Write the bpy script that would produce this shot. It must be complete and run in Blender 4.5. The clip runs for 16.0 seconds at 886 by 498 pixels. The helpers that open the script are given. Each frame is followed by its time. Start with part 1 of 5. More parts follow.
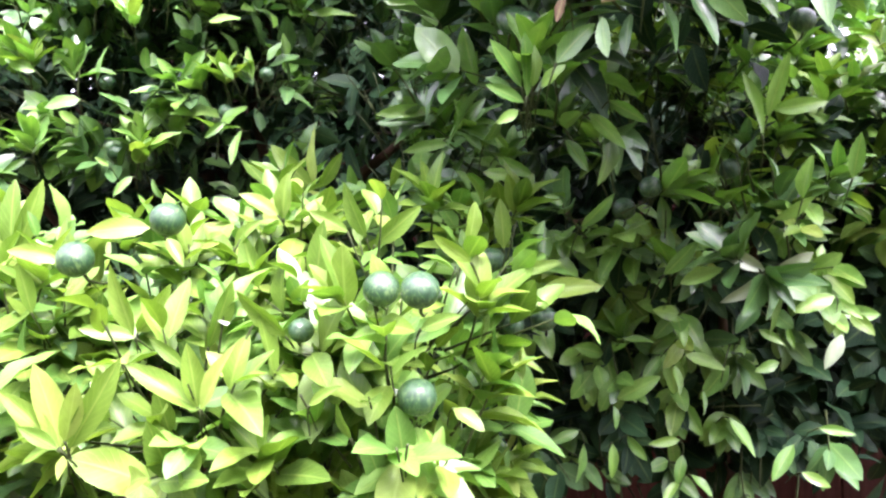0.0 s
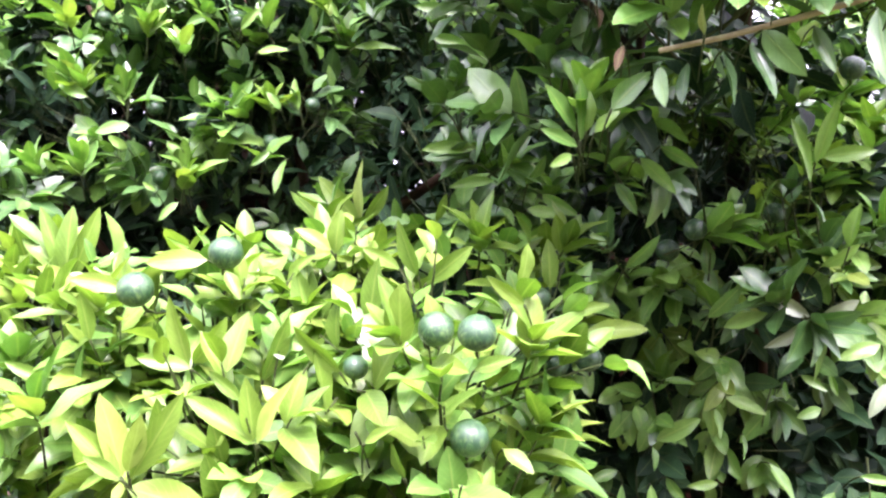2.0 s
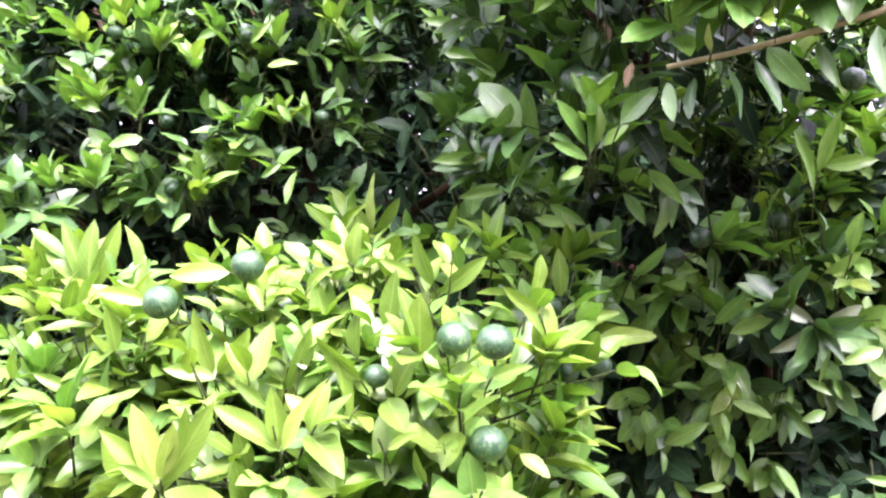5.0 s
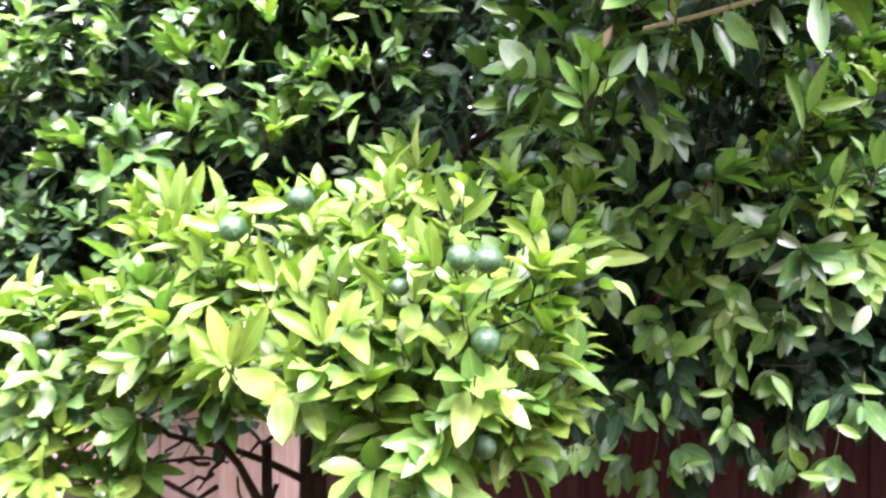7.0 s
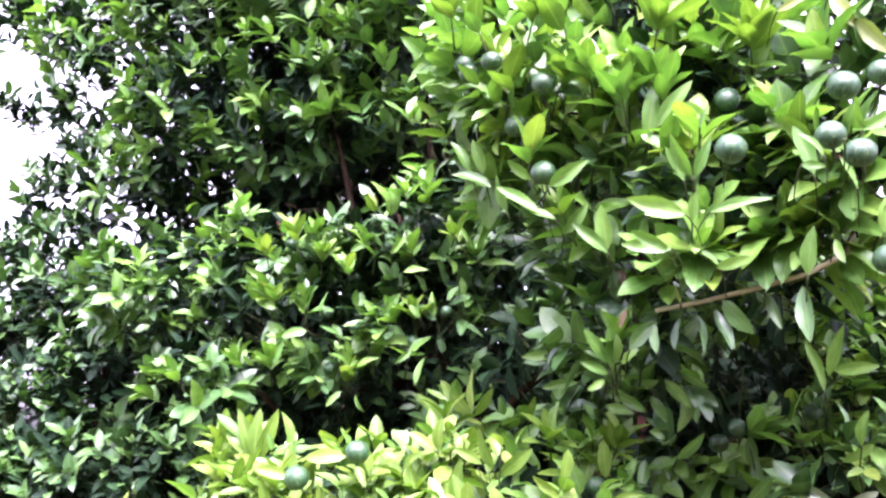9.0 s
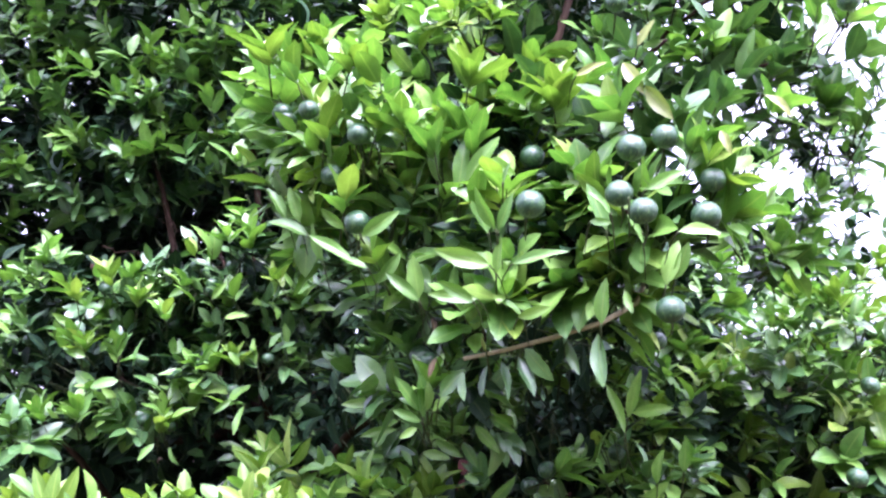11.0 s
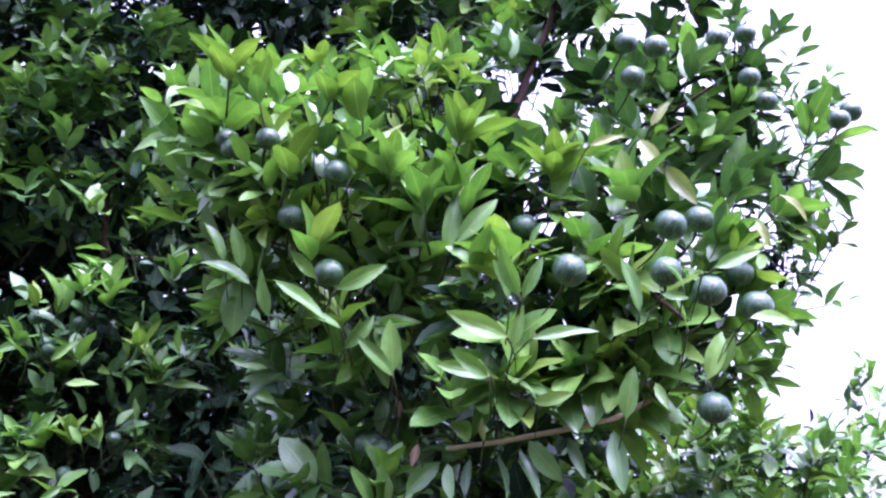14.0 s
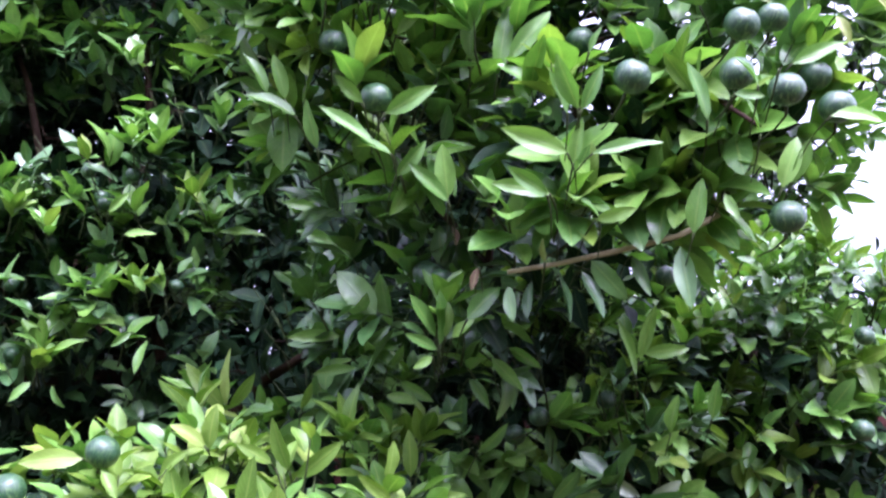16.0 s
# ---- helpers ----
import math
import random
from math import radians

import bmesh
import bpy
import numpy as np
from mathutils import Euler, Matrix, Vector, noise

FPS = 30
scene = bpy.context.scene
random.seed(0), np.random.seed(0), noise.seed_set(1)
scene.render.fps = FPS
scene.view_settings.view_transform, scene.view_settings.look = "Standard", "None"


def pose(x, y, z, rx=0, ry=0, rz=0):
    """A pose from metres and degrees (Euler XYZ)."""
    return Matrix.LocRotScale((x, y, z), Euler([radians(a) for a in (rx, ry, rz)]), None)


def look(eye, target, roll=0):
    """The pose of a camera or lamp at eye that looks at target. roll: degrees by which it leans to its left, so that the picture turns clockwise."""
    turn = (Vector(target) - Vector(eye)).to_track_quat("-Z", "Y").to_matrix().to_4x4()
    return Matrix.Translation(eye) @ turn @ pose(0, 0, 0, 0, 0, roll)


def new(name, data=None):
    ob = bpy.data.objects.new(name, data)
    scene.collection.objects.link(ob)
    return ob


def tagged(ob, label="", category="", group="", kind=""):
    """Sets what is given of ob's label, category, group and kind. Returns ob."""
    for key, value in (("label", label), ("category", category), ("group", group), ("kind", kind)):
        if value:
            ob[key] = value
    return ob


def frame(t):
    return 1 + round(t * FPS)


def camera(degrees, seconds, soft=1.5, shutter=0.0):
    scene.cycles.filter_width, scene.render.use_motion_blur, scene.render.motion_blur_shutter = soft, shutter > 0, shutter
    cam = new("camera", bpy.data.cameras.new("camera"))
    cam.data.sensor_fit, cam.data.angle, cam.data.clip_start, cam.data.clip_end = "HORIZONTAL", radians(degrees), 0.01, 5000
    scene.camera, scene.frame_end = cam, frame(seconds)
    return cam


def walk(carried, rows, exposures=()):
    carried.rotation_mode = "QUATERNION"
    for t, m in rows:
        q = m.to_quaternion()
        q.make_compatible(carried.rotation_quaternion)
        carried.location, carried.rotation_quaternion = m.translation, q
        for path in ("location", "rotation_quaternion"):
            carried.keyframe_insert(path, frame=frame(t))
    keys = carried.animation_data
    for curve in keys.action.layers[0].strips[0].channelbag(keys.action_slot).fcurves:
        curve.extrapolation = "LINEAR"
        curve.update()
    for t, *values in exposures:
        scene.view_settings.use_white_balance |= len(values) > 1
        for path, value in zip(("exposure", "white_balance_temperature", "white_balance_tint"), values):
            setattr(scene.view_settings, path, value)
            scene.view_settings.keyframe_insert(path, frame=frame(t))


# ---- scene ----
cam = camera(53.8, 16.0, soft=2.4, shutter=0.3)
METRES, EYE, TILT, LEAN, TURN = 1.5, 1.5, 0.0, 0.0, 0.0
PATH = [
    (0, (0.102, 0.271, 1.513), (-0.031, 2.266, 1.585), -0.6),
    (0.5, (0.094, 0.267, 1.519), (-0.023, 2.261, 1.621), -0.4),
    (1, (0.086, 0.274, 1.532), (-0.075, 2.264, 1.645), 0.1),
    (1.5, (0.076, 0.256, 1.532), (-0.078, 2.244, 1.695), 0.6),
    (2, (0.064, 0.252, 1.533), (-0.119, 2.24, 1.659), 1.1),
    (2.5, (0.055, 0.254, 1.531), (-0.144, 2.241, 1.64), 1.3),
    (3, (0.05, 0.251, 1.536), (-0.146, 2.237, 1.656), 0.9),
    (3.5, (0.044, 0.243, 1.535), (-0.149, 2.229, 1.664), 0.9),
    (4, (0.043, 0.23, 1.539), (-0.137, 2.217, 1.68), 0.7),
    (6.5, (0.095, 0.126, 1.532), (-0.125, 2.111, 1.622), -0.3),
    (7, (0.193, -0.012, 1.528), (-0.2, 1.949, 1.509), 0.7),
    (7.5, (0.278, -0.118, 1.541), (-0.261, 1.807, 1.49), 0.5),
    (8, (0.3, -0.16, 1.575), (-0.274, 1.746, 1.764), 2.5),
    (8.5, (0.308, -0.176, 1.596), (-0.265, 1.711, 1.933), 2.8),
    (9, (0.317, -0.189, 1.606), (-0.268, 1.671, 2.051), 2.0),
    (9.5, (0.327, -0.21, 1.606), (-0.162, 1.654, 2.141), 1.8),
    (10, (0.38, -0.205, 1.618), (0.061, 1.689, 2.178), 0.5),
    (10.2, (0.389, -0.202, 1.622), (0.108, 1.698, 2.178), 0.2),
    (12.3, (0.189, -0.048, 1.572), (0.087, 1.889, 2.058), -1.0),
    (12.5, (0.141, 0.006, 1.561), (0.104, 1.954, 2.009), -0.9),
    (13, (0.045, 0.093, 1.554), (0.179, 2.013, 2.096), 2.7),
    (13.5, (0.022, 0.065, 1.598), (0.242, 1.907, 2.347), 2.0),
    (14, (0.028, 0.052, 1.607), (0.289, 1.868, 2.402), 1.8),
    (14.5, (0.025, 0.061, 1.61), (0.273, 1.887, 2.386), 1.7),
    (15, (0.026, 0.079, 1.6), (0.264, 1.927, 2.327), 1.2),
    (15.5, (0.029, 0.104, 1.595), (0.221, 2.002, 2.196), 0.6),
    (16, (0.031, 0.117, 1.58), (0.196, 2.051, 2.059), 0.3),
]
EXPOSURES = [(0.0, 2.66, 6150, 35), (4.0, 2.75, 6150, 43), (6.5, 2.7, 6150, 42), (7.5, 2.68, 6100, 43), (8.5, 2.58, 6000, 48), (9.0, 2.6, 5900, 46), (10.2, 2.56, 5400, 52), (12.3, 1.95, 5600, 36), (12.8, 2.38, 5450, 44), (13.2, 2.38, 5250, 55), (13.6, 2.05, 5150, 59), (14.0, 1.7, 5150, 58), (14.5, 1.44, 5250, 52), (15.5, 1.5, 5350, 47), (16.0, 1.85, 5400, 43)]
walk(cam, [(t, look(eye, target, roll)) for t, eye, target, roll in PATH], EXPOSURES)

# ---- light ----
world = bpy.data.worlds.new("overcast_sky")
scene.world = world
world.use_nodes = True
wn, wl = world.node_tree.nodes, world.node_tree.links
wn.clear()
sky = wn.new("ShaderNodeTexSky")
sky.sky_type, sky.sun_disc = "NISHITA", False
sky.sun_elevation, sky.sun_rotation = radians(62), radians(156)
sky.air_density, sky.dust_density = 1.0, 3.0
grey = wn.new("ShaderNodeHueSaturation")
grey.inputs["Saturation"].default_value = 0.18
backing = wn.new("ShaderNodeBackground")
# an overcast sky is brighter overhead than near the horizon
where = wn.new("ShaderNodeTexCoord")
height = wn.new("ShaderNodeSeparateXYZ")
wl.new(where.outputs["Generated"], height.inputs[0])
rise = wn.new("ShaderNodeMapRange")
rise.inputs[1].default_value, rise.inputs[2].default_value = 0.0, 1.0
rise.inputs[3].default_value, rise.inputs[4].default_value = 0.07, 0.46
wl.new(height.outputs[2], rise.inputs[0])
wl.new(rise.outputs[0], backing.inputs["Strength"])
wout = wn.new("ShaderNodeOutputWorld")
wl.new(sky.outputs[0], grey.inputs["Color"])
wl.new(grey.outputs[0], backing.inputs["Color"])
wl.new(backing.outputs[0], wout.inputs["Surface"])

sun = new("sun", bpy.data.lights.new("sun", "SUN"))
sun.data.energy, sun.data.angle, sun.data.color = 1.9, radians(40), (1.0, 0.96, 0.88)
sun.matrix_world = look((1.0, -0.7, 6.5), (-0.1, 1.6, 1.4))


# ---- materials ----
def shader(name):
    m = bpy.data.materials.new(name)
    m.use_nodes = True
    n = m.node_tree.nodes
    n.clear()
    return m, n, m.node_tree.links


def ramp_node(n, stops):
    r = n.new("ShaderNodeValToRGB")
    el = r.color_ramp.elements
    while len(el) < len(stops):
        el.new(0.5)
    for e, (p, c) in zip(el, stops):
        e.position, e.color = p, (*c, 1)
    return r


def leaf_material(name, stops, single, gloss=0.34, glow_through=0.22, wax=0.45):
    """Waxy citrus leaf: colour varies from leaf to leaf, with a pale midrib, fine side veins and some blotches."""
    m, n, l = shader(name)
    if single:
        rnd = n.new("ShaderNodeObjectInfo").outputs["Random"]
    else:
        rnd = n.new("ShaderNodeNewGeometry").outputs["Random Per Island"]
    tone = ramp_node(n, stops)
    l.new(rnd, tone.inputs[0])
    uv = n.new("ShaderNodeUVMap")
    sep = n.new("ShaderNodeSeparateXYZ")
    l.new(uv.outputs[0], sep.inputs[0])
    # midrib: u = 0.5
    off = n.new("ShaderNodeMath"); off.operation = "SUBTRACT"; off.inputs[1].default_value = 0.5
    l.new(sep.outputs[0], off.inputs[0])
    ab = n.new("ShaderNodeMath"); ab.operation = "ABSOLUTE"
    l.new(off.outputs[0], ab.inputs[0])
    rib = n.new("ShaderNodeMapRange"); rib.inputs[1].default_value, rib.inputs[2].default_value = 0.015, 0.06
    rib.inputs[3].default_value, rib.inputs[4].default_value = 1.0, 0.0
    l.new(ab.outputs[0], rib.inputs[0])
    # side veins run forwards from the rib
    vv = n.new("ShaderNodeMath"); vv.operation = "MULTIPLY_ADD"; vv.inputs[1].default_value = -0.55
    l.new(ab.outputs[0], vv.inputs[0]); l.new(sep.outputs[1], vv.inputs[2])
    sc = n.new("ShaderNodeMath"); sc.operation = "MULTIPLY"; sc.inputs[1].default_value = 58.0
    l.new(vv.outputs[0], sc.inputs[0])
    sn = n.new("ShaderNodeMath"); sn.operation = "SINE"
    l.new(sc.outputs[0], sn.inputs[0])
    vein = n.new("ShaderNodeMapRange"); vein.inputs[1].default_value, vein.inputs[2].default_value = 0.72, 1.0
    vein.inputs[3].default_value, vein.inputs[4].default_value = 0.0, 0.35
    l.new(sn.outputs[0], vein.inputs[0])
    both = n.new("ShaderNodeMath"); both.operation = "MAXIMUM"
    l.new(rib.outputs[0], both.inputs[0]); l.new(vein.outputs[0], both.inputs[1])
    coord = n.new("ShaderNodeTexCoord")
    blot = n.new("ShaderNodeTexNoise"); blot.inputs["Scale"].default_value, blot.inputs["Detail"].default_value = 3.0 if single else 42.0, 3.0
    l.new(coord.outputs["Object"], blot.inputs["Vector"])
    bl = n.new("ShaderNodeMapRange"); bl.inputs[1].default_value, bl.inputs[2].default_value = 0.3, 0.7
    bl.inputs[3].default_value, bl.inputs[4].default_value = 0.8, 1.2
    l.new(blot.outputs[0], bl.inputs[0])
    hs = n.new("ShaderNodeHueSaturation")
    l.new(tone.outputs[0], hs.inputs["Color"]); l.new(bl.outputs[0], hs.inputs["Value"])
    pale = n.new("ShaderNodeMix"); pale.data_type = "RGBA"
    fac = n.new("ShaderNodeMath"); fac.operation = "MULTIPLY"; fac.inputs[1].default_value = 0.05 + 1.2 * glow_through
    l.new(both.outputs[0], fac.inputs[0]); l.new(fac.outputs[0], pale.inputs["Factor"])
    l.new(hs.outputs[0], pale.inputs["A"])
    pale.inputs["B"].default_value = (0.30, 0.42, 0.10, 1)
    bump = n.new("ShaderNodeBump"); bump.inputs["Strength"].default_value, bump.inputs["Distance"].default_value = 0.35, 0.0012
    l.new(both.outputs[0], bump.inputs["Height"])
    p = n.new("ShaderNodeBsdfPrincipled")
    p.inputs["Roughness"].default_value = gloss
    p.inputs["Specular IOR Level"].default_value = 0.2 + wax
    p.inputs["Coat Weight"].default_value, p.inputs["Coat Roughness"].default_value = max(0.0, wax), 0.2
    l.new(pale.outputs["Result"], p.inputs["Base Color"]); l.new(bump.outputs[0], p.inputs["Normal"])
    tr = n.new("ShaderNodeBsdfTranslucent")
    warm = n.new("ShaderNodeMix"); warm.data_type = "RGBA"; warm.blend_type = "MULTIPLY"; warm.inputs["Factor"].default_value = 1.0
    l.new(pale.outputs["Result"], warm.inputs["A"]); warm.inputs["B"].default_value = (1.05, 1.26, 0.48, 1)
    l.new(warm.outputs["Result"], tr.inputs["Color"])
    mx = n.new("ShaderNodeMixShader"); mx.inputs[0].default_value = glow_through
    l.new(p.outputs[0], mx.inputs[1]); l.new(tr.outputs[0], mx.inputs[2])
    out = n.new("ShaderNodeOutputMaterial")
    l.new(mx.outputs[0], out.inputs["Surface"])
    return m


YOUNG = [(0.0, (0.084, 0.172, 0.022)), (0.4, (0.112, 0.208, 0.025)), (0.8, (0.145, 0.242, 0.030)), (1.0, (0.22, 0.31, 0.06))]
FRESH = [(0.0, (0.070, 0.180, 0.030)), (0.5, (0.105, 0.240, 0.038)), (0.9, (0.150, 0.300, 0.050)), (1.0, (0.20, 0.37, 0.08))]
MID = [(0.0, (0.042, 0.112, 0.034)), (0.5, (0.062, 0.155, 0.040)), (0.85, (0.092, 0.200, 0.048)), (1.0, (0.12, 0.24, 0.06))]
# Inner leaves: mature green, blackened to put crown shade into the colour.
OLD_SHADED = [(0.0, (0.006, 0.018, 0.010)), (0.5, (0.009, 0.026, 0.012)), (0.9, (0.016, 0.046, 0.018)), (1.0, (0.05, 0.10, 0.035))]
PALE = [(0.0, (0.16, 0.22, 0.13)), (1.0, (0.24, 0.30, 0.19))]
YELLOW = [(0.0, (0.15, 0.20, 0.045)), (1.0, (0.24, 0.28, 0.07))]
BROWN = [(0.0, (0.036, 0.022, 0.010)), (1.0, (0.065, 0.038, 0.018))]
TONES = {"young": YOUNG, "fresh": FRESH, "mid": MID, "old_shaded": OLD_SHADED, "pale": PALE, "yellow": YELLOW, "brown": BROWN}
WAX = {"young": (0.48, 0.28, 0.14), "fresh": (0.40, 0.24, 0.28), "mid": (0.36, 0.12, 0.28), "old_shaded": (0.5, 0.03, -0.12), "pale": (0.4, 0.1, 0.3), "yellow": (0.45, 0.2, 0.15), "brown": (0.7, 0.1, 0.0)}
LEAF_ONE = {k: leaf_material(k + "_leaf", v, True, *WAX[k]) for k, v in TONES.items()}
LEAF_MANY = {k: leaf_material(k + "_foliage", v, False, *WAX[k]) for k, v in TONES.items()}
KINDS = ["young", "fresh", "mid", "old_shaded", "pale", "yellow", "brown"]


def grained(name, stops, scale, stretch=(1, 1, 1), rough=0.8, relief=0.4, depth=0.004, per_object=0.0):
    """Noise at two scales on object coordinates, with relief from the finer one."""
    m, n, l = shader(name)
    coord = n.new("ShaderNodeTexCoord")
    mp = n.new("ShaderNodeMapping"); mp.inputs["Scale"].default_value = stretch
    l.new(coord.outputs["Object"], mp.inputs[0])
    a = n.new("ShaderNodeTexNoise"); a.inputs["Scale"].default_value, a.inputs["Detail"].default_value = scale, 6.0
    b = n.new("ShaderNodeTexNoise"); b.inputs["Scale"].default_value, b.inputs["Detail"].default_value = scale * 0.13, 2.0
    l.new(mp.outputs[0], a.inputs["Vector"]); l.new(mp.outputs[0], b.inputs["Vector"])
    s = n.new("ShaderNodeMath"); s.operation = "MULTIPLY_ADD"; s.inputs[1].default_value = 0.6
    l.new(a.outputs[0], s.inputs[0])
    t = n.new("ShaderNodeMath"); t.operation = "MULTIPLY"; t.inputs[1].default_value = 0.4
    l.new(b.outputs[0], t.inputs[0]); l.new(t.outputs[0], s.inputs[2])
    top = s.outputs[0]
    if per_object:
        info = n.new("ShaderNodeObjectInfo")
        k = n.new("ShaderNodeMath"); k.operation = "MULTIPLY_ADD"; k.inputs[1].default_value = per_object
        k2 = n.new("ShaderNodeMath"); k2.operation = "SUBTRACT"; k2.inputs[1].default_value = per_object / 2
        l.new(info.outputs["Random"], k.inputs[0]); l.new(top, k.inputs[2]); l.new(k.outputs[0], k2.inputs[0])
        top = k2.outputs[0]
    r = ramp_node(n, stops)
    l.new(top, r.inputs[0])
    bump = n.new("ShaderNodeBump"); bump.inputs["Strength"].default_value, bump.inputs["Distance"].default_value = relief, depth
    l.new(a.outputs[0], bump.inputs["Height"])
    p = n.new("ShaderNodeBsdfPrincipled"); p.inputs["Roughness"].default_value = rough
    p.inputs["Specular IOR Level"].default_value = 0.12
    l.new(r.outputs[0], p.inputs["Base Color"]); l.new(bump.outputs[0], p.inputs["Normal"])
    out = n.new("ShaderNodeOutputMaterial"); l.new(p.outputs[0], out.inputs["Surface"])
    return m


BARK = grained("grey_brown_bark", [(0.3, (0.012, 0.007, 0.004)), (0.55, (0.030, 0.017, 0.010)), (0.75, (0.065, 0.040, 0.026))], 60, (1, 1, 0.3))
TWIG = grained("green_twig", [(0.3, (0.018, 0.026, 0.010)), (0.7, (0.055, 0.075, 0.024))], 90, rough=0.6)
TAN = grained("tan_branch_bark", [(0.3, (0.27, 0.225, 0.13)), (0.7, (0.46, 0.40, 0.26))], 80, rough=0.7)
PLASTER = grained("brown_wall_plaster", [(0.3, (0.11, 0.085, 0.065)), (0.7, (0.17, 0.13, 0.10))], 40, rough=0.9)
# Red-brown stain, darkened: shade under the boughs is put into these stops.
SHADED_FENCE_WOOD = grained("shaded_red_brown_fence_wood", [(0.3, (0.020, 0.006, 0.005)), (0.5, (0.042, 0.013, 0.011)), (0.72, (0.07, 0.026, 0.021))], 26, (3, 3, 0.22), per_object=0.16)
# Paler boards for the side fence: the sunlight on it is put into colour.
SUNLIT_WOOD = grained("pale_sunlit_wood", [(0.3, (0.30, 0.20, 0.15)), (0.5, (0.44, 0.31, 0.24)), (0.72, (0.56, 0.43, 0.34))], 26, (3, 3, 0.22), per_object=0.12)
STAKE_WOOD = grained("orange_brown_wood", [(0.3, (0.16, 0.07, 0.03)), (0.5, (0.28, 0.13, 0.06)), (0.72, (0.4, 0.21, 0.11))], 30, (3, 3, 0.25))
SOIL = grained("soil_and_leaf_litter", [(0.3, (0.025, 0.018, 0.011)), (0.5, (0.045, 0.040, 0.018)), (0.7, (0.06, 0.08, 0.025))], 30, rough=0.95, relief=0.8, depth=0.02)


def fruit_material():
    """Unripe green peel: deep green, mottled pale streaks, fine pitted pores, waxy sheen."""
    m, n, l = shader("green_citrus_peel")
    coord = n.new("ShaderNodeTexCoord")
    info = n.new("ShaderNodeObjectInfo")
    sh = n.new("ShaderNodeVectorMath"); sh.operation = "ADD"
    ml = n.new("ShaderNodeMath"); ml.operation = "MULTIPLY"; ml.inputs[1].default_value = 9.0
    l.new(info.outputs["Random"], ml.inputs[0])
    l.new(coord.outputs["Object"], sh.inputs[0]); l.new(ml.outputs[0], sh.inputs[1])
    mp = n.new("ShaderNodeMapping"); mp.inputs["Scale"].default_value = (1, 1, 0.3)
    l.new(sh.outputs[0], mp.inputs[0])
    a = n.new("ShaderNodeTexNoise"); a.inputs["Scale"].default_value, a.inputs["Detail"].default_value = 5.5, 5.0
    a.inputs["Distortion"].default_value = 1.6
    l.new(mp.outputs[0], a.inputs["Vector"])
    r = ramp_node(n, [(0.36, (0.009, 0.040, 0.016)), (0.50, (0.017, 0.062, 0.024)), (0.58, (0.042, 0.104, 0.032)), (0.70, (0.13, 0.20, 0.07))])
    l.new(a.outputs[0], r.inputs[0])
    v = n.new("ShaderNodeTexVoronoi"); v.inputs["Scale"].default_value = 24.0
    l.new(coord.outputs["Object"], v.inputs["Vector"])
    bump = n.new("ShaderNodeBump"); bump.inputs["Strength"].default_value, bump.inputs["Distance"].default_value = 0.6, 0.0009
    l.new(v.outputs["Distance"], bump.inputs["Height"])
    p = n.new("ShaderNodeBsdfPrincipled"); p.inputs["Roughness"].default_value = 0.34
    p.inputs["Coat Weight"].default_value, p.inputs["Coat Roughness"].default_value = 0.38, 0.2
    p.inputs["Specular IOR Level"].default_value = 0.35
    l.new(r.outputs[0], p.inputs["Base Color"]); l.new(bump.outputs[0], p.inputs["Normal"])
    out = n.new("ShaderNodeOutputMaterial"); l.new(p.outputs[0], out.inputs["Surface"])
    return m


PEEL = fruit_material()
CALYX = grained("pale_green_calyx", [(0.3, (0.10, 0.16, 0.05)), (0.7, (0.22, 0.28, 0.10))], 200, rough=0.6)


# ---- building helpers ----
def part(name, bm, material, parent=None, label=""):
    """Links a bmesh as one mesh object under a thing or a part."""
    me = bpy.data.meshes.new(name)
    bm.to_mesh(me)
    bm.free()
    me.materials.append(material)
    ob = new(name, me)
    ob.parent = parent
    if label:
        ob["label"] = label
    return ob


def thing(name, at, label, category, group="", kind=""):
    ob = new(name)
    ob.location = at
    return tagged(ob, label, category, group, kind)


def tube(bm, pts, radii, sides=8, lumps=0.0, seed=0):
    """A tapered, slightly knotty tube along a line of points, closed at both ends."""
    rg = random.Random(seed)
    rings = []
    side = Vector((1, 0, 0))
    for i, (p, r) in enumerate(zip(pts, radii)):
        p = Vector(p)
        ahead = (Vector(pts[min(i + 1, len(pts) - 1)]) - Vector(pts[max(i - 1, 0)])).normalized()
        side = (side - ahead * side.dot(ahead))
        if side.length < 1e-4:
            side = ahead.orthogonal()
        side.normalize()
        over = ahead.cross(side)
        rings.append([bm.verts.new(p + (side * math.cos(a) + over * math.sin(a)) * r * (1 + rg.uniform(-lumps, lumps)))
                      for a in (2 * math.pi * k / sides for k in range(sides))])
    for a, b in zip(rings, rings[1:]):
        for k in range(sides):
            bm.faces.new((a[k], a[(k + 1) % sides], b[(k + 1) % sides], b[k])).smooth = True
    bm.faces.new(rings[0][::-1])
    bm.faces.new(rings[-1])


def wander(a, b, bends, sway, seed, sag=0.0):
    """Points from a to b that wander a little sideways."""
    rg = random.Random(seed)
    a, b = Vector(a), Vector(b)
    pts = []
    for i in range(bends + 1):
        s = i / bends
        bow = 4 * s * (1 - s)
        o = Vector((rg.uniform(-1, 1), rg.uniform(-1, 1), rg.uniform(-1, 1))) * sway * (0 if i in (0, bends) else 1)
        pts.append(a.lerp(b, s) + o + Vector((0, 0, -sag * bow)))
    return pts


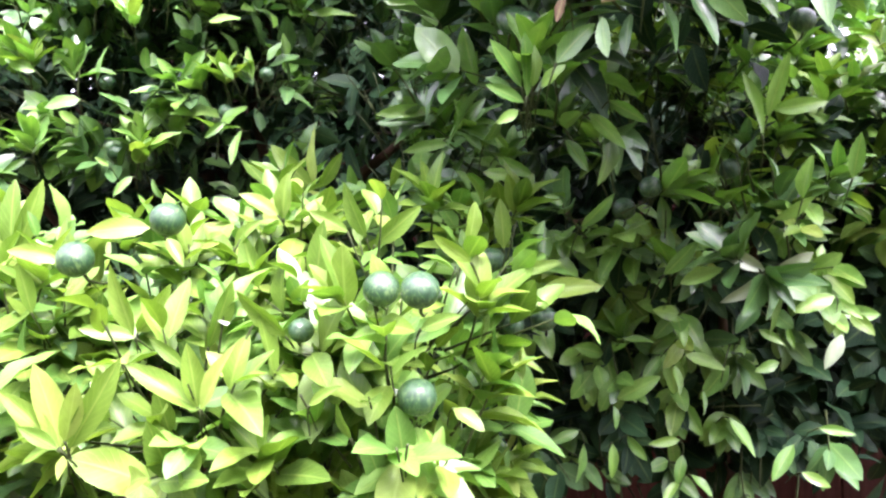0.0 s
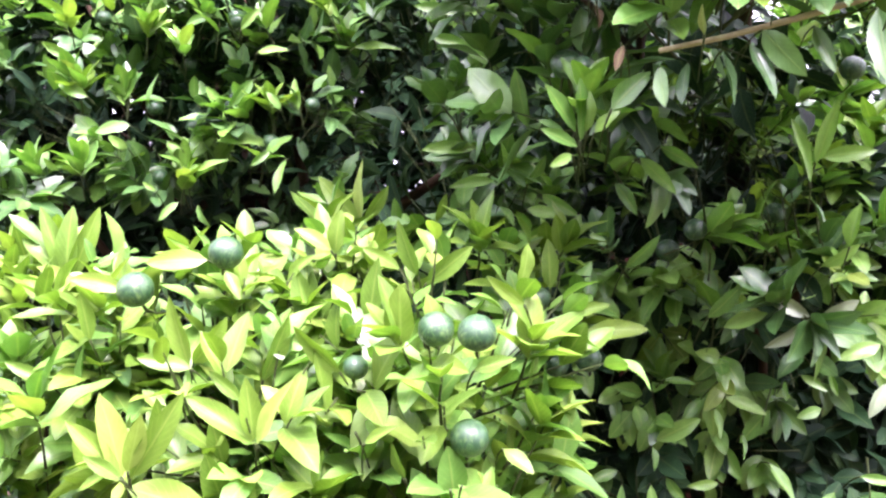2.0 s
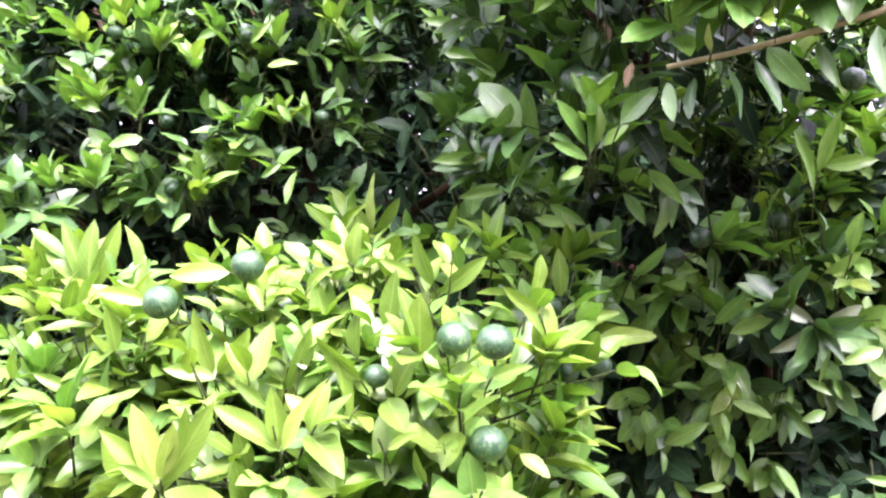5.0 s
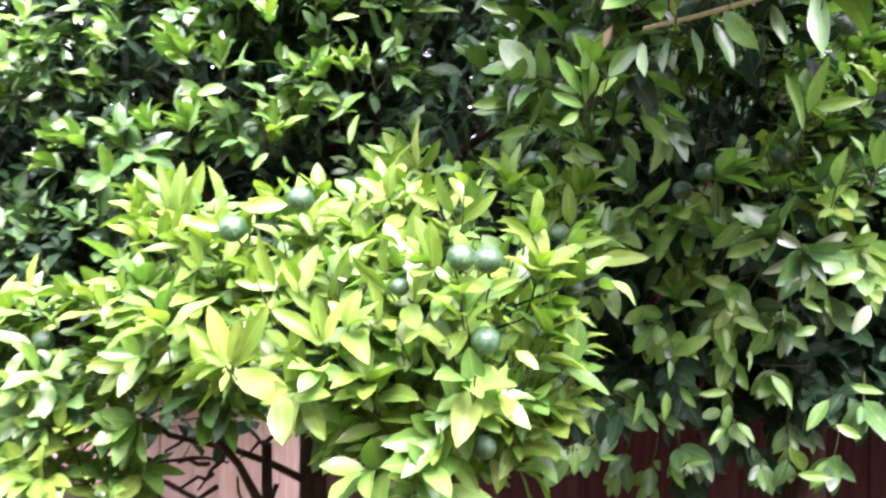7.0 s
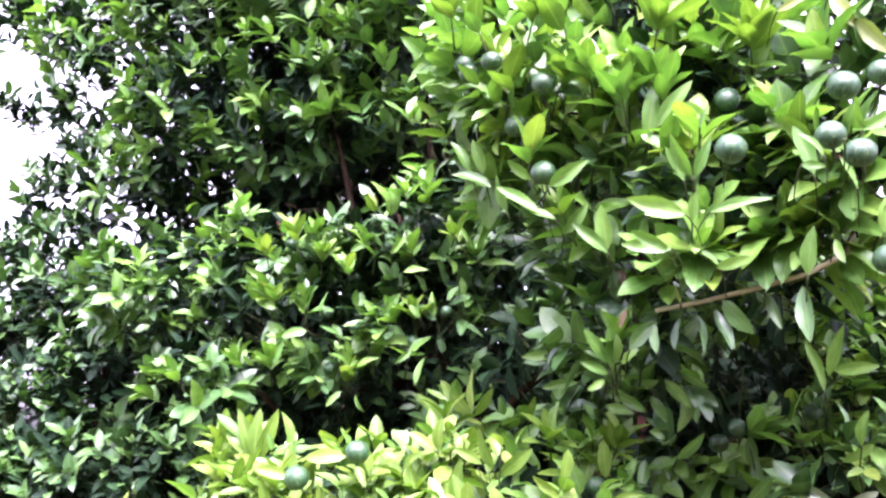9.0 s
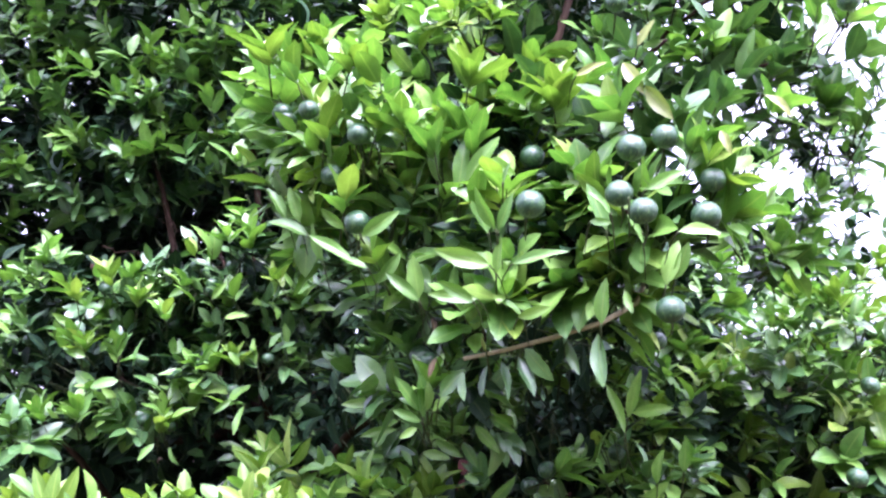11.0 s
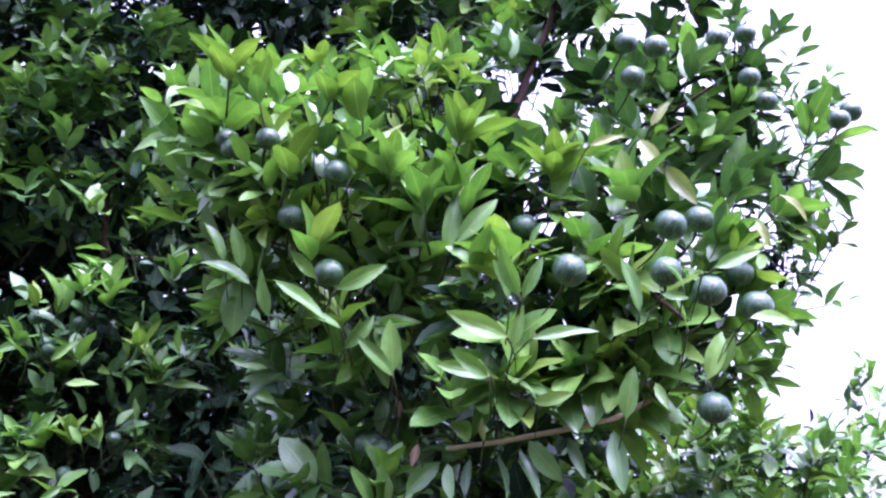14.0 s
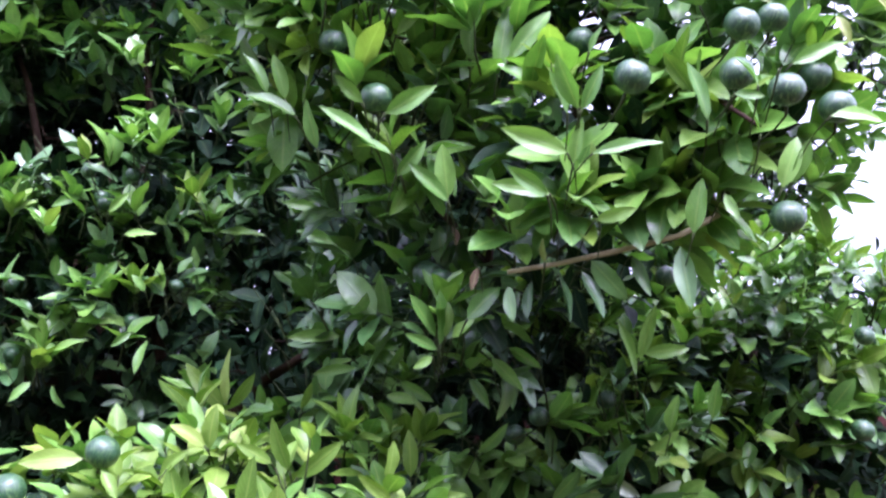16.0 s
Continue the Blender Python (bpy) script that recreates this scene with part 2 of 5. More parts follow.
# ---- leaves ----
def leaf_shape(width, fold, curl, twist, wave, tip, stations=6, across=(-1, -0.5, 0, 0.5, 1)):
    """A pointed oval leaf of length 1 along +Y from its stalk, upper face to +Z: positions, faces and uv."""
    pos, uvs, n = [], [], len(across)
    for i in range(stations):
        v = i / (stations - 1)
        w = width * max(0.035, math.sin(math.pi * min(1, v ** 0.85)) ** tip) if i < stations - 1 else 0.004
        if i == 0:
            w = 0.012
        y = v * (1 - 0.10 * curl * v)
        z = -curl * 0.32 * v * v + 0.05 * curl * v
        a = twist * (v - 0.3)
        for u in across:
            x = u * w
            zz = abs(u) ** 1.4 * w * fold + wave * w * math.sin(9 * v + 2.2 * u) * abs(u)
            pos.append((x * math.cos(a) - zz * math.sin(a), y, z + x * math.sin(a) + zz * math.cos(a)))
            uvs.append((0.5 + 0.5 * u, v))
    faces = [(n * i + j, n * i + j + 1, n * i + j + n + 1, n * i + j + n) for i in range(stations - 1) for j in range(n - 1)]
    return np.array(pos), np.array(faces), np.array(uvs)


SHAPES = [leaf_shape(0.200, 0.26, 0.30, 0.14, 0.10, 0.72, 8), leaf_shape(0.228, 0.20, 0.58, -0.26, 0.16, 0.70, 8), leaf_shape(0.190, 0.36, 0.14, 0.34, 0.10, 0.78, 8),
          leaf_shape(0.216, 0.28, 0.92, 0.20, 0.14, 0.74, 8), leaf_shape(0.240, 0.15, 0.42, -0.14, 0.18, 0.68, 8), leaf_shape(0.198, 0.42, 0.70, -0.40, 0.12, 0.76, 8),
          leaf_shape(0.202, 0.30, 0.57, 0.16, 0.00, 0.70, 4, (-1, 0, 1)), leaf_shape(0.210, 0.20, 1.03, -0.32, 0.00, 0.70, 4, (-1, 0, 1))]
FINE, COARSE = 6, 2


def arrays_mesh(name, pos, faces, uvs, mats, slots=None):
    me = bpy.data.meshes.new(name)
    me.vertices.add(len(pos))
    me.vertices.foreach_set("co", np.asarray(pos, np.float32).ravel())
    me.loops.add(faces.size)
    me.loops.foreach_set("vertex_index", faces.ravel().astype(np.int32))
    me.polygons.add(len(faces))
    me.polygons.foreach_set("loop_start", np.arange(0, faces.size, 4, dtype=np.int32))
    if slots is not None:
        me.polygons.foreach_set("material_index", slots.astype(np.int32))
    layer = me.uv_layers.new(name="UVMap")
    layer.uv.foreach_set("vector", np.asarray(uvs, np.float32)[faces.ravel()].ravel())
    for m in mats:
        me.materials.append(m)
    me.update(calc_edges=True)
    me.polygons.foreach_set("use_smooth", np.ones(len(faces), bool))
    return me


LEAF_MESHES = {(k, s): arrays_mesh("leaf", *SHAPES[s], [LEAF_ONE[k]]) for k in KINDS for s in range(FINE)}


def foliage_mesh(name, leaves):
    """All leaves of a list (matrix, shape, kind) joined into one mesh."""
    leaves = sorted(leaves, key=lambda q: q[1])
    P, F, U, S, base = [], [], [], [], 0
    for s in range(len(SHAPES)):
        some = [q for q in leaves if q[1] == s]
        if not some:
            continue
        pos, faces, uvs = SHAPES[s]
        M = np.array([np.array(q[0]) for q in some])
        W = np.einsum("nij,vj->nvi", M[:, :3, :3], pos) + M[:, None, :3, 3]
        P.append(W.reshape(-1, 3))
        F.append((faces[None] + (base + np.arange(len(some)) * len(pos))[:, None, None]).reshape(-1, 4))
        U.append(np.tile(uvs, (len(some), 1)))
        S.append(np.repeat([KINDS.index(q[2]) for q in some], len(faces)))
        base += len(some) * len(pos)
    return arrays_mesh(name, np.concatenate(P), np.concatenate(F), np.concatenate(U), [LEAF_MANY[k] for k in KINDS], np.concatenate(S))


def leaf_matrix(at, along, up, size):
    y = along.normalized()
    z = up - y * up.dot(y)
    if z.length < 1e-3:
        z = y.orthogonal()
    z.normalize()
    x = y.cross(z)
    m = Matrix((x, y, z)).transposed().to_4x4()
    return Matrix.Translation(at) @ m @ Matrix.Scale(size, 4)


class Bough:
    """Collects the leaves, twigs and fruit of one tree until they are linked."""

    def __init__(self, seed):
        self.rg = random.Random(seed)
        self.many, self.single, self.twigs, self.fruit, self.clear, self.bare, self.spots = [], [], [], [], [], [], []

    def shoot(self, base, towards, length=0.13, count=9, size=0.066, kinds=("mid",), spread=1.0, near=False, droop=0.12, start=0.12, coarse=False, face=None):
        """A leafy twig: leaves in a spiral, the lower ones spread wide, the last ones upright round the tip."""
        rg = self.rg
        main = rg.choice(kinds)
        base, d = Vector(base), Vector(towards).normalized()
        bend = Vector((rg.uniform(-1, 1), rg.uniform(-1, 1), rg.uniform(-0.2, 0.8))) * 0.25
        ref = d.orthogonal().normalized()
        over = d.cross(ref)
        turn0 = rg.uniform(0, 6.28)
        tip = base
        pts = []
        for i in range(count):
            s = start + (1 - start) * i / max(1, count - 1)
            p = base + (d + bend * s * s) * (length * s)
            pts.append(p)
            az = turn0 + 2.4 * i + rg.uniform(-0.35, 0.35)
            lean = radians((82 - 50 * s ** 1.6) * spread + rg.uniform(-12, 12))
            rad = ref * math.cos(az) + over * math.sin(az)
            along = d * math.cos(lean) + rad * math.sin(lean)
            along = along + Vector((0, 0, -droop * rg.uniform(0.2, 1.8)))
            up = d * 0.8 + Vector((0, 0, 0.6)) + Vector((rg.uniform(-1, 1), rg.uniform(-1, 1), rg.uniform(-1, 1))) * 0.3
            if face:
                up = Vector(face) + Vector((rg.uniform(-1, 1), rg.uniform(-1, 1), rg.uniform(-1, 1))) * 0.35
            big = 1.07 * size * (0.72 + 0.42 * math.sin(math.pi * (0.15 + 0.72 * s))) * rg.uniform(0.8, 1.18)
            q = (leaf_matrix(p, along, up, big), FINE + rg.randrange(COARSE) if coarse else rg.randrange(FINE), main if rg.random() < 0.85 else rg.choice(kinds))
            (self.single if near else self.many).append(q)
            tip = p
        self.twigs.append(([base - d * 0.04, base, base.lerp(tip, 0.5) + bend * length * 0.1, tip], 0.0017))

    def lobe(self, x, y, z, rx, rz, kinds, per=0.0024, size=0.068, deep=0.25, hang=False, count=(5, 8), inner=("mid", "old_shaded"), edge=0.8):
        """One rounded clump of shoots that point out, up (or hang) and a little towards the open side, with older
        leaves behind it, shade put into their dark tone.
        """
        rg = self.rg
        n = int(4 + math.pi * rx * rz / per)
        made = 0
        while made < n:
            v = Vector((rg.gauss(0, 1), rg.gauss(0, 1), rg.gauss(0, 1))).normalized()
            if v.y > 0.45:
                continue
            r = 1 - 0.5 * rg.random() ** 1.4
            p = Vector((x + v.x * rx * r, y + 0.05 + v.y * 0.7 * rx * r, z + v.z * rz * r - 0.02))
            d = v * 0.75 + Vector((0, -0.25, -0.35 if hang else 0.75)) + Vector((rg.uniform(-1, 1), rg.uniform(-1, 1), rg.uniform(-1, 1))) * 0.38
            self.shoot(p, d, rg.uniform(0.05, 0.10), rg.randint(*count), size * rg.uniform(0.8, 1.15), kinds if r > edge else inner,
                       face=(0, -1, 0.35) if hang else None, spread=rg.uniform(0.75, 1.05), droop=0.55 if hang else 0.06, start=rg.uniform(0.15, 0.5))
            made += 1
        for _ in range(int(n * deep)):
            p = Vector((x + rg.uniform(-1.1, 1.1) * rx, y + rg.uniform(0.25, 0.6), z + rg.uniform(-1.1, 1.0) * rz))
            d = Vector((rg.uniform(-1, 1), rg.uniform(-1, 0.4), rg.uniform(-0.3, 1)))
            self.shoot(p, d, rg.uniform(0.08, 0.13), rg.randint(5, 8), size * rg.uniform(0.9, 1.2), ("old_shaded",), coarse=True)

    def hollows(self, rows):
        """Drops the loose leaves inside the open hollows of the crown."""
        def inside(m):
            c = m @ Vector((0, 0.5, 0))
            return any(((c.x - x) / rx) ** 2 + ((c.z - z) / rz) ** 2 + ((c.y - y) / 0.7) ** 2 < 1 for x, y, z, rx, rz in rows)
        self.many = [q for q in self.many if not inside(q[0])]

    def heroes(self, rows, kinds, size=0.076, count=(6, 9), face=None):
        for x, y, z, dx, dy, dz in rows:
            d = Vector((dx, dy, dz))
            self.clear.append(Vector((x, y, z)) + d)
            self.shoot((x, y, z), d, d.length * 0.75, self.rg.randint(*count), size * self.rg.uniform(0.92, 1.1), kinds, spread=0.72, near=True, start=0.45, droop=0.0, face=face)

    def leaves(self, rows, kind):
        """Large leaves that stand out singly: where the stalk joins, and the way to the tip."""
        rg = self.rg
        for x, y, z, dx, dy, dz in rows:
            p, d = Vector((x, y, z)), Vector((dx, dy, dz))
            up = Vector((rg.uniform(-1.0, 1.0), -0.8, rg.uniform(0.0, 0.5 if dz > -0.03 else 0.12)))
            self.single.append((leaf_matrix(p, d, up, d.length * 1.08) @ Matrix.Diagonal((rg.uniform(0.72, 0.95) * min(1.0, 0.078 / d.length), 1, 1, 1)), rg.choice((0, 2, 2, 5, 1)), kind))
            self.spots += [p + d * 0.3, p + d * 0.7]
            self.twigs.append(([p, p - d * 0.08 + Vector((0, 0.006, -0.004)), p - d * 0.2 + Vector((0, 0.02, -0.014)), p - d * 0.3 + Vector((0, 0.045, -0.035))], 0.0014))

    def fruits(self, rows, radius, sideways=0.3):
        """Green fruit held up on short stalks."""
        rg = self.rg
        for p in rows:
            p = Vector(p)
            axis = Vector((rg.uniform(-1, 1) * sideways, rg.uniform(0.45, 0.9), -0.75)).normalized()
            r = radius * rg.uniform(0.93, 1.07)
            self.fruit.append((p, r, axis))
            self.twigs.append(([p + axis * r * 0.85, p + axis * (r + 0.01), p + axis * (r + 0.016) + Vector((0, 0.03, 0.0)), p + axis * (r + 0.02) + Vector((0, 0.08, 0.005))], 0.002))


def fruit_shapes():
    """Slightly flattened round fruit with a dimpled stalk end, and its star-shaped calyx."""
    bm = bmesh.new()
    bmesh.ops.create_uvsphere(bm, u_segments=24, v_segments=16, radius=1.0)
    for v in bm.verts:
        r = math.hypot(v.co.x, v.co.y)
        rib = 1 + 0.012 * math.cos(10 * math.atan2(v.co.y, v.co.x)) * r
        v.co.x *= rib
        v.co.y *= rib
        v.co.z = v.co.z * 0.92 - 0.10 * math.exp(-(r / 0.28) ** 2) * (1 if v.co.z > 0 else -0.6)
    for f in bm.faces:
        f.smooth = True
    peel = bpy.data.meshes.new("fruit")
    bm.to_mesh(peel)
    bm.free()
    peel.materials.append(PEEL)
    bm = bmesh.new()
    ring = []
    for k in range(10):
        a = math.pi * k / 5
        r = 0.24 if k % 2 == 0 else 0.13
        ring.append((bm.verts.new((r * math.cos(a), r * math.sin(a), 0.86)), bm.verts.new((r * 0.8 * math.cos(a), r * 0.8 * math.sin(a), 0.80))))
    top = bm.verts.new((0, 0, 0.98))
    for k in range(10):
        a, b = ring[k], ring[(k + 1) % 10]
        bm.faces.new((a[0], b[0], top))
        bm.faces.new((a[0], a[1], b[1], b[0]))
    star = bpy.data.meshes.new("calyx")
    bm.to_mesh(star)
    bm.free()
    star.materials.append(CALYX)
    return peel, star


PEEL_MESH, CALYX_MESH = fruit_shapes()


def grow(tree, bough, twig_material=None):
    """Links what a bough has collected as parts of the tree."""
    inv = Matrix.Translation(-Vector(tree.location))
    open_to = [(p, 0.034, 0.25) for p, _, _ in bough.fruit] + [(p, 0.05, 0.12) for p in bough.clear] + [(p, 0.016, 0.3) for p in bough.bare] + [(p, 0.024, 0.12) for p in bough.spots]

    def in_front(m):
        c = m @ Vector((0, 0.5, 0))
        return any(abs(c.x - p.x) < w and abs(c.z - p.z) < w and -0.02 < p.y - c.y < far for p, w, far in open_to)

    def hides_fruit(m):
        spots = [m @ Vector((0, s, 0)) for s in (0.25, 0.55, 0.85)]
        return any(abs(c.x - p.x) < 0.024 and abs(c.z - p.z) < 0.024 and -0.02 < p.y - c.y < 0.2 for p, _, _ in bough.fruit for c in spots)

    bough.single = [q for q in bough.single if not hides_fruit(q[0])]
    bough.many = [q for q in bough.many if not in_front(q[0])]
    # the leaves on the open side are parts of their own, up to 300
    bough.many.sort(key=lambda q: q[0].translation.y)
    spare = [q for q in bough.many if q[1] < FINE and q[2] != "old_shaded"][: max(0, 300 - len(bough.single))]
    taken = {id(q) for q in spare}
    bough.many = [q for q in bough.many if id(q) not in taken]
    bough.single += spare
    for m, s, k in bough.single:
        ob = new("leaf", LEAF_MESHES[(k, s)])
        ob.parent = tree
        ob.matrix_basis = inv @ m
    if bough.many:
        ob = new("foliage", foliage_mesh("foliage", [(inv @ m, s, k) for m, s, k in bough.many]))
        ob.parent = tree
        tagged(ob, kind="stuff")
    bm = bmesh.new()
    for pts, r in bough.twigs:
        tube(bm, [inv @ Vector(p) for p in pts], [r * (1.3 - 0.25 * i) for i in range(len(pts))], 4)
    if bough.twigs:
        tagged(part("twig_growth", bm, twig_material or TWIG, tree), kind="stuff")
    for p, r, axis in bough.fruit:
        ob = new("fruit", PEEL_MESH)
        ob.parent = tree
        turn = Vector(axis).to_track_quat("Z", "X").to_matrix().to_4x4()
        ob.matrix_basis = inv @ Matrix.Translation(p) @ turn @ Matrix.Scale(r, 4)
        c = new("calyx", CALYX_MESH)
        c.parent = ob


def limb(tree, name, pts, r0, r1, material, seed, sides=9, label=""):
    bm = bmesh.new()
    o = Vector(tree.location)
    n = len(pts)
    tube(bm, [Vector(p) - o for p in pts], [r0 + (r1 - r0) * i / (n - 1) for i in range(n)], sides, 0.07, seed)
    return part(name, bm, material, tree, label)


# ---- setting ----
def build_ground():
    bm = bmesh.new()
    n = 60
    grid = [[bm.verts.new(((i / n - 0.5) * 16, (j / n - 0.5) * 16 + 3, 0.02 * noise.noise(Vector((i * 0.4, j * 0.4, 0))))) for j in range(n + 1)] for i in range(n + 1)]
    far = 400
    for i in range(n):
        for j in range(n):
            bm.faces.new((grid[i][j], grid[i + 1][j], grid[i + 1][j + 1], grid[i][j + 1])).smooth = True
    rim = [bm.verts.new((x, y, 0)) for x, y in ((-far, -far), (far, -far), (far, far), (-far, far))]
    s = [[g[0] for g in grid], grid[-1], [g[-1] for g in grid][::-1], grid[0][::-1]]
    for k in range(4):
        bm.faces.new((rim[(k + 1) % 4], rim[k], *s[k]))
    bmesh.ops.recalc_face_normals(bm, faces=bm.faces)
    tagged(part("ground", bm, SOIL), "bare brown soil with leaf litter under the trees", "ground", kind="structure")


build_ground()


def build_fence(name, a, b, height, material, label):
    """Upright boards edge to edge on two rails, with posts behind and a board along the ground."""
    a, b = Vector(a), Vector(b)
    run = (b - a)
    length = run.length
    run.normalize()
    face = math.atan2(run.y, run.x)
    fence = thing(name, a, label, "fence", kind="structure")
    fence.rotation_euler = (0, 0, face)

    def box(nm, x, y, z, sx, sy, sz, mat=material):
        bm = bmesh.new()
        bmesh.ops.create_cube(bm, size=1, matrix=Matrix.Translation((x, y, z)) @ Matrix.Diagonal((sx, sy, sz, 1)))
        bmesh.ops.bevel(bm, geom=bm.edges[:], offset=0.004, segments=1, affect="EDGES")
        return part(nm, bm, mat, fence)

    first, x, rg = None, 0.0, random.Random(5)
    wide = 0.138
    k = 0
    while x + wide <= length:
        if first is None:
            first = box("board", 0, 0, height / 2 + 0.12, wide + 0.002, 0.018, height)
            ob = first
        else:
            ob = new("board", first.data)
            ob.parent = fence
        ob.location = (x + wide / 2, rg.uniform(-0.003, 0.003), rg.uniform(-0.006, 0.006))
        ob.rotation_euler = (0, rg.uniform(-0.003, 0.003), 0)
        x += wide
        k += 1
    box("kickboard", length / 2, -0.005, 0.09, length, 0.03, 0.17)
    for z in (0.45, 1.0, height - 0.05):
        box("rail", length / 2, 0.035, z, length, 0.045, 0.09)
    for i in range(int(length / 2.4) + 1):
        box("post", min(length - 0.06, 0.06 + 2.4 * i), 0.11, (height + 0.1) / 2, 0.09, 0.09, height + 0.1)
    return fence


build_fence("fence_back", (-0.9, 3.15, 0), (5.2, 3.15, 0), 1.65, SHADED_FENCE_WOOD, "red-brown wooden board fence behind the citrus trees, shade put into its colour")


def build_light_block_wall():
    """Plain plastered wall that closes the garden, unseen, added to block low sky light."""
    bm = bmesh.new()
    bmesh.ops.create_cube(bm, size=1, matrix=Matrix.Translation((0, -4.1, 2.4)) @ Matrix.Diagonal((16, 0.3, 5.0, 1)))
    bmesh.ops.bevel(bm, geom=bm.edges[:], offset=0.01, segments=1, affect="EDGES")
    tagged(part("wall_light_block", bm, PLASTER), "unseen plain brown plastered wall across the garden, added to block low light", "wall", kind="structure")


build_light_block_wall()
build_fence("fence_side", (-5.2, 6.6, 0), (-0.93, 3.15, 0), 1.65, SUNLIT_WOOD, "pale wooden board fence running off behind the trees, sunlight put into its colour")


# ---- trees ----
# clumps: x, y, z and half width, half height
HOLLOWS_HIGH = [
    (-1.07, 2.60, 2.50, 0.33, 0.08),
    (-0.21, 2.40, 1.88, 0.09, 0.09),
    (0.20, 2.20, 1.71, 0.06, 0.06),
    (-0.29, 2.40, 1.89, 0.10, 0.06),
    (-0.83, 2.60, 1.73, 0.30, 0.04),
    (-1.25, 2.60, 2.00, 0.23, 0.05),
    (-0.91, 2.60, 2.43, 0.16, 0.08),
    (0.21, 2.20, 1.70, 0.08, 0.08),
    (0.20, 2.20, 1.67, 0.06, 0.07),
    (0.40, 2.30, 1.82, 0.07, 0.07),
    (0.15, 2.30, 1.66, 0.06, 0.09),
    (0.19, 2.30, 1.28, 0.07, 0.12),
    (0.50, 2.40, 1.28, 0.09, 0.06),
    (-0.32, 2.40, 1.84, 0.07, 0.07),
    (-0.84, 2.50, 2.42, 0.17, 0.07),
    (-0.50, 2.45, 2.59, 0.15, 0.08),
    (-0.21, 2.25, 1.97, 0.08, 0.09),
    (-0.18, 2.20, 1.79, 0.11, 0.08),
]
HOLLOWS_MIDDLE = [
    (0.42, 2.20, 1.81, 0.14, 0.09),
    (0.27, 2.20, 1.68, 0.14, 0.07),
    (-1.24, 2.60, 2.00, 0.14, 0.08),
    (-0.61, 2.50, 1.76, 0.11, 0.07),
    (-0.40, 2.40, 2.79, 0.10, 0.08),
    (-0.43, 2.50, 2.71, 0.19, 0.06),
    (-0.90, 2.60, 2.54, 0.13, 0.11),
    (-0.26, 2.40, 1.97, 0.08, 0.14),
    (-0.47, 2.50, 1.99, 0.06, 0.10),
    (-0.24, 2.40, 2.16, 0.07, 0.09),
    (-0.57, 2.40, 1.82, 0.09, 0.10),
    (0.34, 2.10, 1.82, 0.05, 0.09),
    (-1.65, 2.60, 2.51, 0.14, 0.18),
    (-0.98, 2.60, 2.46, 0.16, 0.08),
    (-0.21, 2.20, 1.88, 0.05, 0.15),
    (-0.86, 2.60, 2.53, 0.20, 0.12),
    (-0.41, 2.50, 2.62, 0.15, 0.08),
]
HOLLOWS_LOW = [
    (-0.53, 2.40, 2.01, 0.10, 0.13),
    (-0.28, 2.30, 2.04, 0.12, 0.17),
    (0.15, 2.10, 1.23, 0.09, 0.06),
    (0.24, 2.20, 1.08, 0.06, 0.07),
    (-0.79, 2.60, 2.68, 0.17, 0.11),
    (0.38, 2.00, 1.79, 0.10, 0.08),
    (-0.56, 2.40, 1.82, 0.10, 0.07),
    (-0.96, 2.50, 1.69, 0.29, 0.07),
    (-0.95, 2.60, 2.44, 0.11, 0.11),
    (-0.74, 2.50, 1.74, 0.30, 0.04),
    (0.52, 2.05, 1.27, 0.06, 0.04),
    (0.67, 2.05, 1.27, 0.06, 0.05),
]
HOLLOWS = HOLLOWS_HIGH + HOLLOWS_MIDDLE + HOLLOWS_LOW
FRONT_LOBES = [
    (-0.24, 1.87, 1.64, 0.08, 0.05),
    (-0.67, 1.62, 1.55, 0.10, 0.08),
    (-0.38, 1.45, 1.50, 0.13, 0.08),
    (-0.21, 1.50, 1.51, 0.12, 0.09),
    (-0.02, 1.33, 1.47, 0.12, 0.08),
    (0.06, 1.62, 1.49, 0.09, 0.11),
    (-0.57, 1.42, 1.40, 0.15, 0.11),
    (-0.27, 1.28, 1.38, 0.13, 0.09),
    (-0.05, 1.30, 1.33, 0.14, 0.10),
    (0.00, 1.48, 1.29, 0.10, 0.12),
    (-0.09, 1.32, 1.23, 0.11, 0.08),
    (-0.05, 1.55, 1.17, 0.08, 0.07),
    (-0.89, 1.50, 1.28, 0.15, 0.11),
    (-1.08, 1.55, 1.12, 0.13, 0.15),
    (-0.84, 1.52, 1.11, 0.14, 0.11),
    (-0.64, 1.47, 1.26, 0.11, 0.08),
]
RIGHT_LOBES = [
    (0.28, 1.98, 1.29, 0.15, 0.13),
    (0.39, 1.92, 1.46, 0.13, 0.12),
    (0.54, 1.88, 1.49, 0.14, 0.13),
    (0.24, 1.98, 1.55, 0.11, 0.12),
    (0.41, 1.88, 1.66, 0.15, 0.10),
    (0.58, 1.80, 1.66, 0.12, 0.10),
    (0.51, 2.10, 1.23, 0.18, 0.12),
    (0.64, 2.00, 1.25, 0.14, 0.14),
    (0.32, 2.15, 1.10, 0.14, 0.09),
    (0.54, 2.15, 1.11, 0.15, 0.09),
    (0.13, 1.88, 1.24, 0.10, 0.14),
    (0.63, 2.15, 1.86, 0.15, 0.14),
    (0.45, 2.20, 1.86, 0.16, 0.12),
]
